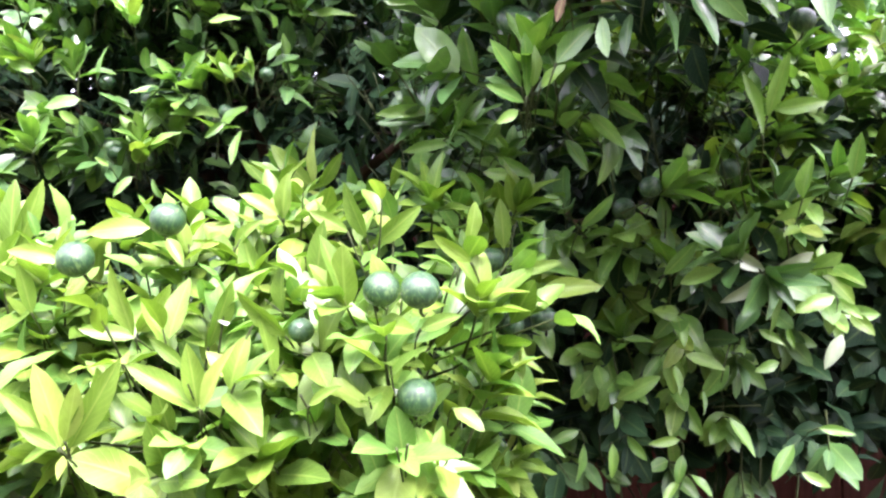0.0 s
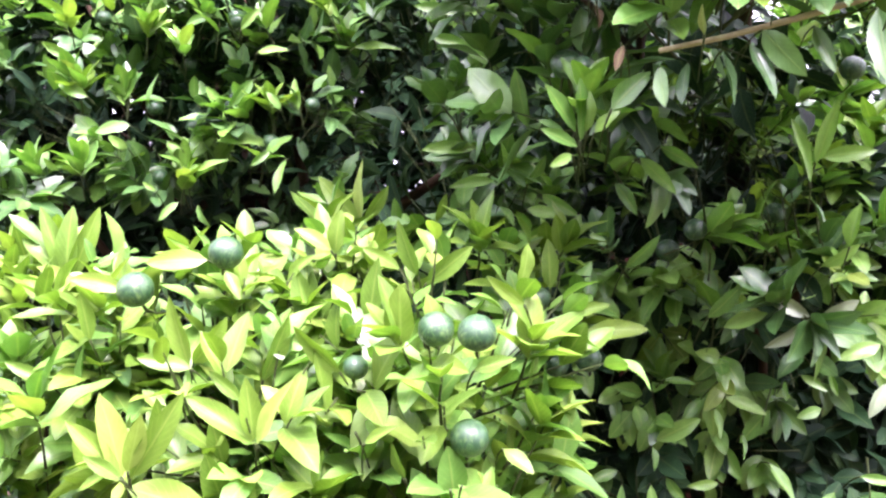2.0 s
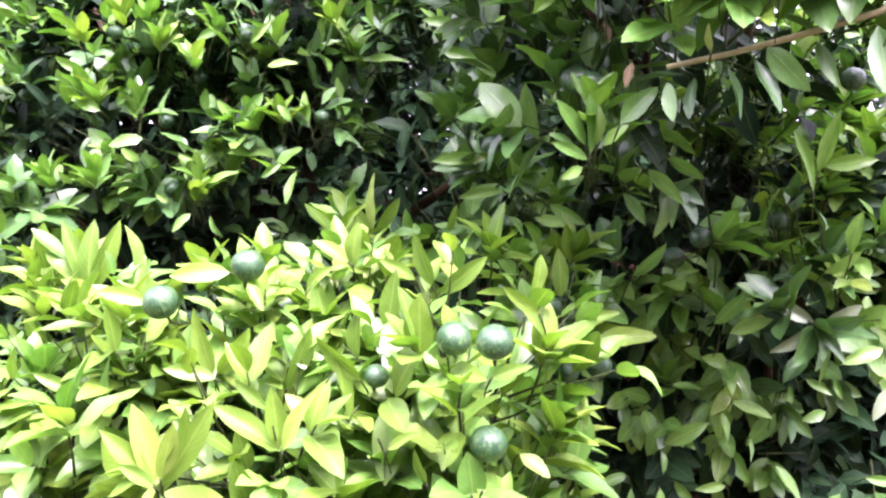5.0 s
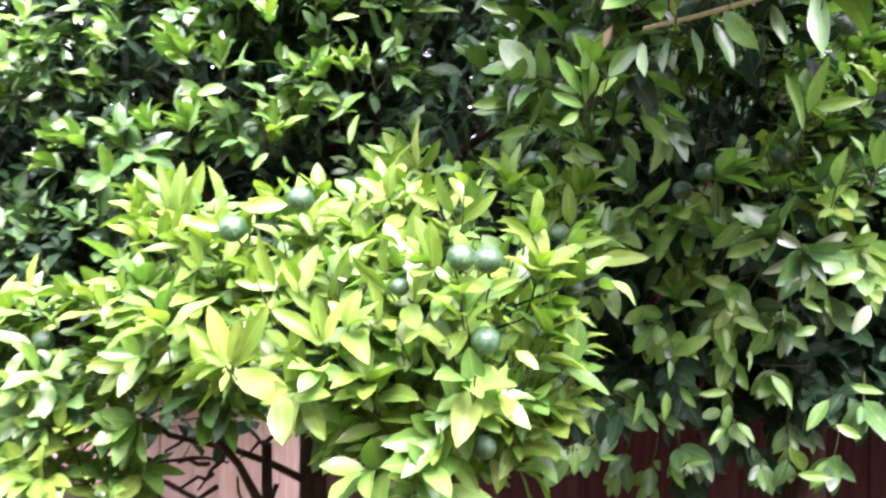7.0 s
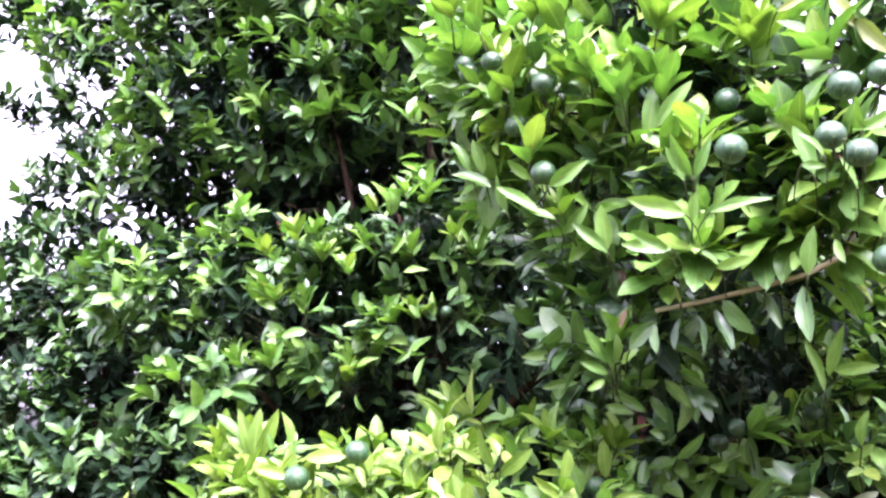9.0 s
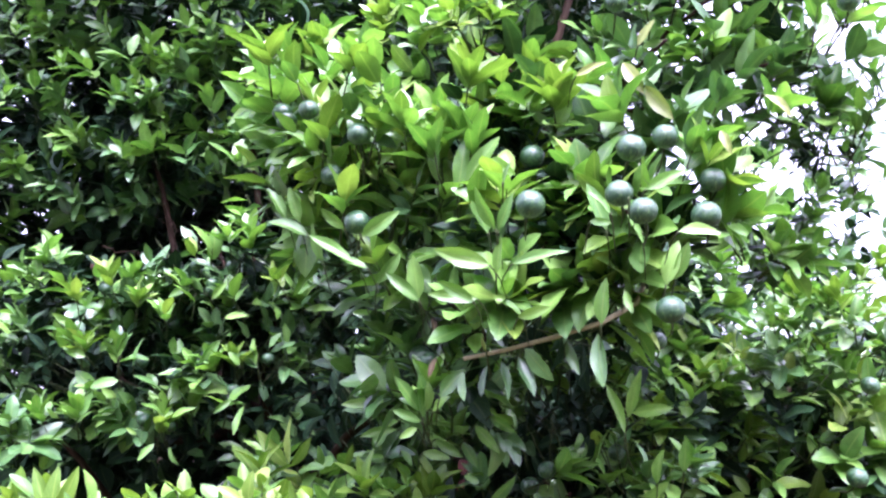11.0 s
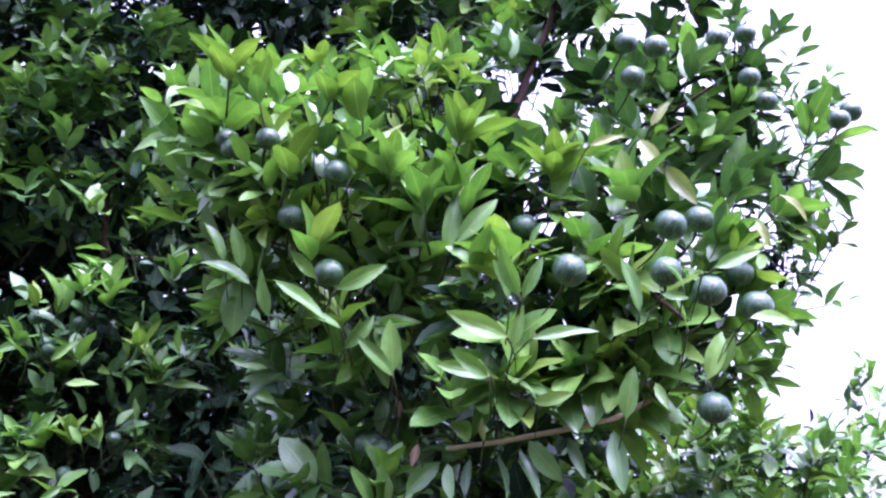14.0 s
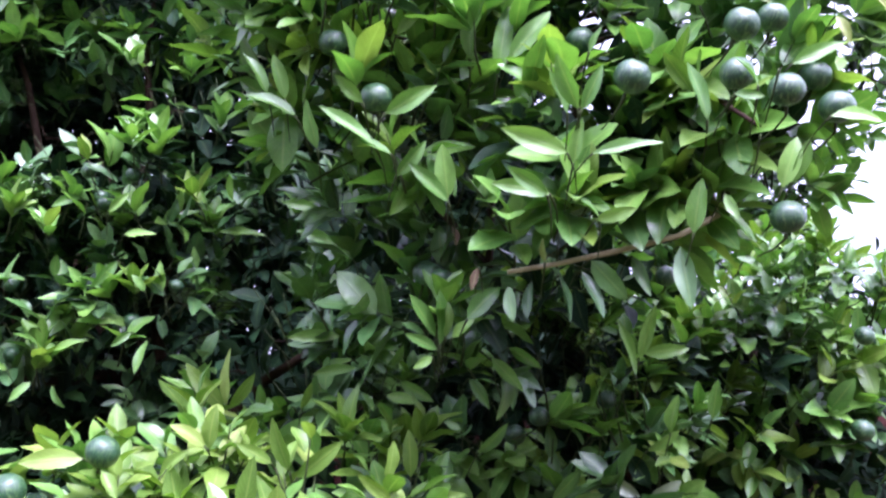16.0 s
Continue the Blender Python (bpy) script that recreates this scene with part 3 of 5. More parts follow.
RIGHT_TOP_LOBES = [
    (0.99, 2.30, 2.00, 0.20, 0.15),
    (0.94, 2.05, 1.76, 0.18, 0.15),
    (0.68, 2.05, 1.78, 0.17, 0.12),
    (0.98, 2.60, 2.26, 0.17, 0.15),
    (1.24, 2.40, 1.92, 0.26, 0.19),
    (1.16, 2.10, 1.69, 0.23, 0.19),
    (1.36, 2.90, 2.24, 0.21, 0.17),
    (0.81, 2.40, 2.15, 0.14, 0.12),
]
RIGHT_BACK_LOBES = [
    (0.49, 1.95, 1.95, 0.13, 0.10),
    (0.40, 2.00, 1.86, 0.10, 0.09),
    (0.61, 1.95, 1.77, 0.10, 0.09),
    (0.46, 2.05, 1.76, 0.11, 0.07),
    (0.71, 2.20, 2.12, 0.12, 0.10),
    (0.39, 2.10, 1.95, 0.10, 0.09),
]
MIDDLE_LOBES = [
    (-0.07, 2.12, 1.88, 0.14, 0.12),
    (-0.04, 2.08, 1.73, 0.13, 0.08),
    (0.10, 2.15, 1.83, 0.14, 0.16),
    (-0.27, 2.50, 2.10, 0.16, 0.16),
    (0.07, 2.25, 1.68, 0.11, 0.08),
    (0.22, 2.30, 1.75, 0.14, 0.14),
]
BACK_LOBES = [
    (-0.95, 2.42, 1.99, 0.23, 0.14),
    (-0.59, 2.37, 1.98, 0.18, 0.13),
    (-0.78, 2.40, 1.84, 0.18, 0.09),
    (-1.22, 2.48, 2.10, 0.22, 0.16),
    (-1.31, 2.32, 1.77, 0.18, 0.11),
    (-1.23, 2.58, 1.85, 0.19, 0.10),
    (-1.86, 2.75, 2.18, 0.29, 0.22),
    (-0.49, 2.65, 2.12, 0.16, 0.18),
    (-0.83, 2.52, 2.20, 0.27, 0.11),
]
SHELF_LOBES = [
    (-1.14, 2.50, 2.29, 0.25, 0.12),
    (-0.66, 2.38, 2.30, 0.21, 0.13),
    (-0.41, 2.43, 2.46, 0.19, 0.15),
    (-1.54, 2.65, 2.34, 0.23, 0.14),
    (-0.39, 2.55, 2.22, 0.19, 0.14),
    (-0.88, 2.50, 2.18, 0.22, 0.11),
    (-0.17, 2.35, 2.24, 0.15, 0.14),
    (-0.57, 2.50, 2.14, 0.18, 0.11),
]
CROWN_LOBES = [
    (-1.89, 2.95, 3.07, 0.33, 0.22),
    (-1.27, 2.85, 3.13, 0.32, 0.23),
    (-0.85, 2.80, 3.09, 0.28, 0.19),
    (-1.40, 2.95, 2.83, 0.35, 0.17),
    (-2.28, 3.20, 2.89, 0.33, 0.25),
    (-0.99, 2.85, 2.81, 0.28, 0.18),
    (-2.78, 3.40, 3.69, 0.41, 0.26),
    (-2.06, 3.20, 3.63, 0.42, 0.18),
    (-0.66, 2.75, 2.79, 0.18, 0.18),
    (-1.32, 3.00, 3.64, 0.47, 0.24),
    (-0.67, 2.80, 3.38, 0.32, 0.21),
    (-2.16, 3.20, 4.02, 0.49, 0.28),
]
LEFT_LOBES = [
    (-3.17, 3.70, 2.91, 0.27, 0.31),
    (-2.77, 3.30, 2.28, 0.28, 0.24),
    (-2.82, 3.20, 1.94, 0.29, 0.26),
    (-2.34, 3.20, 2.15, 0.26, 0.23),
    (-2.17, 3.00, 1.80, 0.28, 0.21),
    (-2.54, 3.00, 1.58, 0.30, 0.24),
    (-1.99, 3.10, 2.11, 0.23, 0.18),
    (-2.07, 2.90, 1.48, 0.32, 0.17),
    (-1.77, 3.00, 1.51, 0.24, 0.15),
    (-3.12, 3.20, 1.78, 0.37, 0.40),
    (-3.41, 3.40, 2.19, 0.33, 0.33),
]
LOW_LEFT_LOBES = [
    (-2.50, 3.00, 1.60, 0.24, 0.19),
    (-2.38, 2.90, 1.34, 0.26, 0.20),
    (-2.29, 2.80, 1.10, 0.25, 0.17),
    (-2.08, 2.90, 1.37, 0.22, 0.17),
    (-1.74, 2.80, 1.47, 0.23, 0.14),
    (-1.61, 2.90, 1.58, 0.18, 0.11),
    (-2.61, 2.90, 1.24, 0.27, 0.32),
    (-2.19, 2.60, 0.91, 0.19, 0.19),
    (-2.22, 2.60, 0.65, 0.19, 0.19),
]
EDGE_LOBES = [
    (-3.53, 3.60, 3.95, 0.30, 0.19),
    (-3.12, 3.50, 3.92, 0.32, 0.21),
    (-2.84, 3.40, 3.34, 0.16, 0.19),
    (-3.05, 3.50, 2.54, 0.23, 0.16),
    (-3.72, 3.80, 3.51, 0.11, 0.11),
    (-3.41, 3.50, 2.49, 0.17, 0.20),
]
FAR_RIGHT_LOBES = [
    (1.27, 2.90, 2.71, 0.15, 0.17),
    (1.44, 3.00, 2.94, 0.11, 0.11),
    (1.32, 2.80, 2.43, 0.12, 0.14),
    (1.28, 3.00, 3.07, 0.14, 0.12),
    (1.08, 2.80, 2.50, 0.14, 0.12),
    (1.53, 3.00, 2.69, 0.11, 0.20),
    (1.24, 2.80, 2.34, 0.12, 0.10),
]
RIGHT_SPRIGS = [
    (0.96, 1.60, 2.34, 0.06, 0.07),
    (0.87, 1.60, 2.15, 0.04, 0.06),
    (1.15, 1.70, 2.53, 0.04, 0.08),
    (1.06, 1.70, 2.33, 0.04, 0.05),
    (0.88, 1.70, 2.10, 0.04, 0.04),
    (0.89, 1.50, 2.78, 0.06, 0.08),
    (0.95, 1.50, 2.69, 0.04, 0.06),
    (0.99, 1.45, 2.57, 0.04, 0.06),
    (0.98, 1.50, 2.31, 0.04, 0.03),
]
RIGHT_CREST = [
    (1.09, 2.00, 1.99, 0.12, 0.07),
    (1.43, 2.30, 2.04, 0.13, 0.08),
    (1.77, 2.60, 2.12, 0.10, 0.12),
    (1.15, 2.00, 1.90, 0.17, 0.07),
    (0.96, 1.95, 1.91, 0.11, 0.08),
    (2.08, 2.90, 2.35, 0.09, 0.16),
]
UPPER_LOBES = [
    (0.03, 1.40, 2.30, 0.11, 0.08),
    (-0.10, 1.48, 2.39, 0.09, 0.07),
    (-0.22, 1.65, 2.60, 0.12, 0.06),
    (0.07, 1.42, 2.13, 0.10, 0.07),
    (0.23, 1.45, 2.31, 0.12, 0.09),
    (0.39, 1.42, 2.31, 0.11, 0.10),
    (0.34, 1.32, 2.07, 0.10, 0.08),
    (0.29, 1.32, 1.95, 0.10, 0.06),
    (0.43, 1.32, 1.98, 0.09, 0.07),
    (0.49, 1.32, 2.11, 0.09, 0.08),
    (0.54, 1.27, 2.00, 0.07, 0.07),
    (0.58, 1.22, 2.12, 0.08, 0.08),
    (0.57, 1.38, 2.31, 0.10, 0.08),
    (0.75, 1.48, 2.42, 0.10, 0.10),
    (0.65, 1.55, 2.60, 0.13, 0.10),
    (0.80, 1.55, 2.70, 0.10, 0.11),
]
UPPER_BOUGH_LOBES = [
    (-0.11, 1.52, 2.25, 0.08, 0.06),
    (-0.17, 1.55, 2.33, 0.08, 0.06),
    (-0.02, 1.52, 2.33, 0.08, 0.06),
    (0.10, 1.52, 2.21, 0.08, 0.06),
    (-0.05, 1.54, 2.15, 0.07, 0.06),
    (0.11, 1.48, 2.33, 0.08, 0.07),
]
TOP_LOBES = [
    (0.46, 1.75, 2.75, 0.16, 0.13),
    (0.23, 1.65, 2.63, 0.14, 0.11),
    (0.06, 1.95, 2.81, 0.16, 0.13),
    (0.29, 2.00, 3.12, 0.22, 0.13),
    (0.63, 1.90, 3.06, 0.18, 0.12),
    (0.93, 1.55, 2.42, 0.05, 0.10),
    (0.94, 1.45, 2.51, 0.05, 0.05),
    (0.18, 1.50, 2.01, 0.10, 0.07),
    (0.02, 1.75, 2.09, 0.10, 0.09),
    (0.14, 1.50, 1.86, 0.08, 0.06),
    (0.30, 2.10, 3.43, 0.35, 0.17),
    (0.74, 1.70, 3.11, 0.21, 0.13),
    (0.79, 1.60, 2.11, 0.06, 0.06),
]
FRONT_SHOOTS = [
    (-0.292, 1.800, 1.625, 0.011, -0.030, 0.059),
]
FRONT_SHOOTS_LOW = [
    (-0.736, 1.600, 1.489, -0.005, -0.030, 0.073),
    (-0.547, 1.450, 1.480, 0.025, -0.030, 0.057),
    (-0.026, 1.220, 1.429, -0.001, -0.030, 0.040),
    (0.064, 1.350, 1.446, 0.019, -0.030, 0.051),
    (-0.527, 1.300, 1.352, 0.007, -0.030, 0.059),
    (-0.691, 1.500, 1.391, 0.006, -0.030, 0.052),
    (0.113, 1.650, 1.593, 0.024, -0.030, 0.043),
    (-0.003, 1.600, 1.598, 0.009, -0.030, 0.042),
    (-0.070, 1.270, 1.469, -0.010, -0.030, 0.027),
]
UPPER_SHOOTS = [
    (0.038, 1.320, 2.220, 0.002, -0.030, 0.055),
    (-0.084, 1.420, 2.332, 0.012, -0.030, 0.074),
    (0.400, 1.360, 2.318, 0.003, -0.030, 0.056),
    (0.234, 1.360, 2.237, -0.007, -0.030, 0.059),
    (0.180, 1.380, 2.221, -0.001, -0.030, 0.048),
    (0.527, 1.280, 2.239, -0.027, -0.030, 0.043),
]
UPPER_SHOOTS_LOW = [
    (0.106, 1.550, 1.852, -0.010, -0.030, 0.052),
    (0.160, 1.500, 1.865, -0.019, -0.030, 0.040),
    (0.147, 1.650, 1.821, -0.015, -0.030, 0.053),
    (-0.064, 1.800, 1.863, -0.029, -0.030, 0.055),
    (0.007, 1.800, 1.945, -0.020, -0.030, 0.064),
    (0.066, 1.700, 1.976, -0.020, -0.030, 0.049),
]
UPPER_SHOOTS_HANGING = [
    (-0.190, 1.600, 2.559, -0.016, -0.030, 0.058),
    (-0.329, 1.800, 2.669, -0.013, -0.030, 0.038),
    (0.575, 1.350, 2.399, -0.040, -0.030, 0.036),
    (0.675, 1.300, 2.263, 0.030, -0.030, 0.041),
    (0.627, 1.280, 2.490, 0.011, -0.030, 0.040),
    (0.754, 1.300, 2.249, 0.038, -0.030, 0.032),
    (0.885, 1.360, 2.427, 0.029, -0.030, 0.082),
    (0.933, 1.360, 2.445, 0.034, -0.030, 0.046),
]
RIGHT_SHOOTS = [
    (0.509, 1.750, 1.531, -0.045, -0.030, 0.023),
    (0.527, 1.750, 1.527, 0.017, -0.030, -0.027),
    (0.403, 1.850, 1.494, 0.003, -0.030, 0.060),
    (0.235, 1.860, 1.613, -0.038, -0.030, 0.044),
    (0.345, 1.800, 1.641, 0.079, -0.030, 0.033),
    (0.643, 2.100, 1.840, 0.019, -0.030, 0.088),
    (0.590, 1.800, 1.585, -0.018, -0.030, 0.104),
    (0.341, 1.950, 1.372, -0.015, -0.030, 0.044),
    (0.492, 1.850, 1.616, 0.002, -0.030, 0.048),
    (0.538, 1.950, 1.388, 0.001, -0.030, -0.049),
    (0.141, 1.460, 1.782, 0.001, -0.030, 0.057),
    (0.184, 1.500, 1.766, 0.005, -0.030, 0.042),
    (0.207, 1.550, 1.716, -0.020, -0.030, 0.045),
    (0.247, 1.600, 1.749, 0.029, -0.030, -0.030),
]
RIGHT_SHOOTS_HANGING = [
    (0.244, 2.100, 1.235, -0.012, -0.030, -0.076),
    (0.332, 2.030, 1.094, 0.011, -0.030, -0.068),
    (0.437, 2.100, 1.157, 0.010, -0.030, -0.065),
    (0.586, 2.100, 1.145, -0.004, -0.030, -0.071),
    (0.541, 2.060, 1.265, 0.002, -0.030, -0.058),
    (0.697, 1.930, 1.230, -0.006, -0.030, -0.053),
    (0.309, 1.900, 1.350, 0.004, -0.030, -0.045),
    (0.157, 1.950, 1.102, -0.035, -0.030, -0.058),
    (0.661, 2.000, 1.095, -0.017, -0.030, -0.055),
]
BACK_SHOOTS = [
    (-0.935, 2.350, 1.982, -0.005, -0.030, 0.094),
    (-1.039, 2.300, 2.029, -0.009, -0.030, 0.064),
    (-0.462, 2.270, 1.950, -0.021, -0.030, 0.061),
    (-0.596, 2.300, 1.956, -0.020, -0.030, 0.049),
    (-0.780, 2.350, 1.795, -0.021, -0.030, 0.081),
    (-1.084, 2.450, 1.822, -0.018, -0.030, 0.070),
    (-1.206, 2.500, 1.843, -0.017, -0.030, 0.027),
    (-0.018, 1.970, 1.807, -0.043, -0.030, 0.029),
    (0.005, 1.970, 1.796, 0.033, -0.030, 0.018),
    (0.108, 2.030, 1.735, 0.010, -0.030, 0.043),
    (-0.690, 2.380, 1.828, -0.006, -0.030, 0.053),
    (-0.889, 2.400, 2.186, 0.025, -0.030, 0.065),
    (-0.635, 2.450, 2.243, 0.023, -0.030, 0.050),
]
SHELF_SHOOTS = [
    (-1.278, 2.240, 1.742, -0.052, -0.030, 0.085),
    (-0.747, 2.300, 1.788, -0.010, -0.030, 0.066),
    (-0.912, 2.300, 1.963, -0.013, -0.030, 0.103),
    (-0.544, 2.300, 2.152, -0.030, -0.030, 0.084),
    (-0.734, 2.300, 2.194, 0.026, -0.030, 0.083),
    (-1.104, 2.400, 2.189, -0.056, -0.030, 0.094),
    (-0.514, 2.300, 2.313, -0.012, -0.030, 0.083),
    (-0.385, 2.350, 2.413, 0.025, -0.030, 0.081),
    (-0.951, 2.380, 2.238, 0.028, -0.030, 0.088),
    (-1.477, 2.600, 2.285, -0.017, -0.030, 0.102),
    (-1.865, 2.800, 2.959, -0.021, -0.030, 0.118),
    (-0.826, 2.700, 2.947, -0.018, -0.030, 0.127),
    (-1.166, 2.750, 3.098, 0.004, -0.030, 0.132),
]
BACK_ROSETTES = [
    (-0.950, 2.300, 2.220, -0.020, -0.030, 0.060),
    (-1.050, 2.280, 2.170, 0.000, -0.030, 0.060),
    (-0.890, 2.260, 1.980, 0.020, -0.030, 0.060),
    (-1.030, 2.300, 2.010, 0.010, -0.030, 0.060),
    (-0.670, 2.280, 2.270, -0.020, -0.030, 0.060),
    (-0.570, 2.260, 2.330, 0.000, -0.030, 0.060),
    (-0.690, 2.300, 2.160, 0.020, -0.030, 0.060),
    (-0.760, 2.280, 2.100, 0.010, -0.030, 0.060),
    (-0.390, 2.260, 2.190, -0.020, -0.030, 0.060),
    (-0.540, 2.300, 1.960, 0.000, -0.030, 0.060),
    (-0.560, 2.280, 1.840, 0.020, -0.030, 0.060),
    (-0.750, 2.260, 1.770, 0.010, -0.030, 0.060),
    (-1.120, 2.300, 1.810, -0.020, -0.030, 0.060),
    (-1.010, 2.280, 1.810, 0.000, -0.030, 0.060),
    (-0.850, 2.260, 2.140, 0.020, -0.030, 0.060),
]
UPPER_ROSETTES = [
    (-0.100, 1.360, 2.390, -0.020, -0.030, 0.055),
    (-0.160, 1.340, 2.420, 0.000, -0.030, 0.055),
    (0.000, 1.320, 2.380, 0.020, -0.030, 0.055),
    (-0.050, 1.360, 2.260, 0.010, -0.030, 0.055),
    (0.070, 1.340, 2.360, -0.020, -0.030, 0.055),
    (0.120, 1.320, 2.250, 0.000, -0.030, 0.055),
    (0.230, 1.360, 2.350, 0.020, -0.030, 0.055),
    (0.240, 1.340, 2.210, 0.010, -0.030, 0.055),
    (0.180, 1.320, 2.190, -0.020, -0.030, 0.055),
    (0.400, 1.360, 2.300, 0.000, -0.030, 0.055),
    (0.050, 1.340, 2.260, 0.020, -0.030, 0.055),
    (-0.000, 1.320, 2.100, 0.010, -0.030, 0.055),
    (0.070, 1.360, 2.010, -0.020, -0.030, 0.055),
]
FRONT_FRUIT = [
    (-0.319, 1.350, 1.594),
    (-0.425, 1.320, 1.544),
    (0.016, 1.190, 1.503),
    (-0.035, 1.260, 1.504),
    (0.007, 1.240, 1.384),
    (0.166, 1.620, 1.453),
]
FRONT_SMALL_FRUIT = [
    (-0.130, 1.270, 1.457),
    (-0.693, 1.620, 1.517),
]
FRONT2_FRUIT = [
    (-0.877, 1.470, 1.329),
    (0.116, 1.600, 1.445),
    (0.088, 1.600, 1.544),
    (-1.047, 1.500, 1.042),
    (-0.955, 1.500, 1.006),
    (-0.142, 1.400, 1.085),
    (-0.010, 1.350, 1.203),
]
BACK_FRUIT = [
    (-0.886, 2.400, 2.022),
    (-0.782, 2.400, 1.974),
    (-0.856, 2.380, 1.842),
    (-0.770, 2.390, 1.823),
    (-0.545, 2.290, 1.917),
    (-0.449, 2.300, 2.008),
    (-1.064, 2.450, 2.280),
    (-1.306, 2.450, 2.110),
    (-0.816, 2.450, 2.151),
    (-0.697, 2.450, 2.278),
    (-0.335, 2.600, 2.270),
    (-0.020, 1.960, 1.870),
    (0.066, 2.050, 1.897),
]
BACK2_FRUIT = [
    (-1.277, 2.240, 1.788),
    (-0.690, 2.300, 2.301),
    (-0.585, 2.320, 2.302),
    (-1.034, 2.400, 2.263),
    (-1.065, 2.420, 2.311),
    (-0.659, 2.350, 2.231),
    (-0.467, 2.400, 2.505),
    (-1.856, 2.850, 3.027),
    (-2.084, 2.900, 3.124),
    (-1.969, 2.880, 3.137),
    (-1.146, 2.750, 3.164),
    (-1.626, 2.850, 3.270),
]
RIGHT_FRUIT = [
    (0.360, 1.790, 1.670),
    (0.321, 1.840, 1.637),
    (0.518, 1.880, 1.710),
]
RIGHT2_FRUIT = [
    (1.094, 1.900, 1.853),
    (1.009, 1.800, 1.650),
    (1.139, 2.100, 1.982),
]
UPPER_FRUIT = [
    (-0.089, 1.380, 2.364),
    (0.033, 1.300, 2.270),
    (0.033, 1.300, 2.097),
    (0.351, 1.100, 2.051),
    (0.513, 1.030, 2.010),
    (0.614, 1.100, 2.022),
    (0.557, 1.140, 1.887),
    (0.513, 1.130, 2.148),
    (0.572, 1.160, 2.177),
    (0.487, 1.100, 2.062),
    (0.354, 1.360, 2.233),
    (-0.036, 1.380, 2.221),
    (-0.166, 1.450, 2.394),
    (-0.152, 1.440, 2.369),
]
UPPER2_FRUIT = [
    (0.512, 1.250, 2.554),
    (0.552, 1.220, 2.530),
    (0.516, 1.240, 2.477),
    (0.711, 1.300, 2.630),
    (0.781, 1.320, 2.665),
    (0.801, 1.360, 2.596),
    (0.856, 1.400, 2.574),
    (0.946, 1.320, 2.495),
    (1.003, 1.360, 2.545),
    (0.648, 1.200, 2.113),
    (0.121, 1.500, 1.882),
]
UPPER3_FRUIT = [
    (0.127, 1.490, 1.877),
    (0.143, 1.470, 1.865),
    (0.610, 1.750, 1.941),
]

# single leaves that stand out: stalk end x, y, z and the way to the tip
FRONT_LEAVES = [
    (-0.349, 1.140, 1.347, -0.015, -0.018, 0.083),
    (-0.346, 1.130, 1.349, -0.048, -0.018, 0.056),
    (-0.335, 1.130, 1.348, 0.058, -0.018, 0.084),
    (-0.334, 1.120, 1.357, 0.020, -0.018, 0.056),
    (-0.337, 1.110, 1.351, -0.028, -0.018, 0.024),
    (-0.233, 1.220, 1.373, -0.072, -0.018, 0.052),
    (-0.235, 1.220, 1.376, -0.004, -0.018, 0.067),
    (-0.227, 1.210, 1.375, 0.039, -0.018, 0.069),
    (-0.257, 1.240, 1.418, -0.031, -0.018, 0.033),
    (-0.355, 1.330, 1.448, -0.022, -0.018, 0.083),
    (-0.350, 1.330, 1.452, 0.049, -0.018, 0.052),
    (-0.345, 1.310, 1.447, -0.058, -0.018, 0.013),
    (-0.250, 1.300, 1.436, 0.035, -0.018, 0.073),
    (-0.151, 1.280, 1.450, -0.051, -0.018, 0.050),
    (-0.115, 1.200, 1.392, -0.031, -0.018, 0.055),
]
FRONT_LEAVES_A = [
    (-0.672, 1.600, 1.563, -0.033, -0.018, 0.111),
    (-0.664, 1.590, 1.565, 0.008, -0.018, 0.110),
    (-0.662, 1.600, 1.563, 0.052, -0.018, 0.108),
    (-0.677, 1.600, 1.572, -0.057, -0.018, 0.059),
    (-0.448, 1.340, 1.544, -0.070, -0.018, 0.016),
    (-0.351, 1.370, 1.585, -0.074, -0.018, -0.003),
    (-0.312, 1.330, 1.569, 0.027, -0.018, -0.030),
    (-0.264, 1.450, 1.561, 0.034, -0.018, 0.039),
    (-0.241, 1.860, 1.682, -0.081, -0.018, 0.081),
    (-0.239, 1.860, 1.688, -0.004, -0.018, 0.105),
    (-0.233, 1.860, 1.685, 0.045, -0.018, 0.059),
    (-0.077, 1.420, 1.570, -0.028, -0.018, 0.069),
    (-0.065, 1.420, 1.561, 0.060, -0.018, 0.046),
    (-0.105, 1.440, 1.580, -0.046, -0.018, 0.027),
    (-0.204, 1.450, 1.605, -0.045, -0.018, 0.032),
]
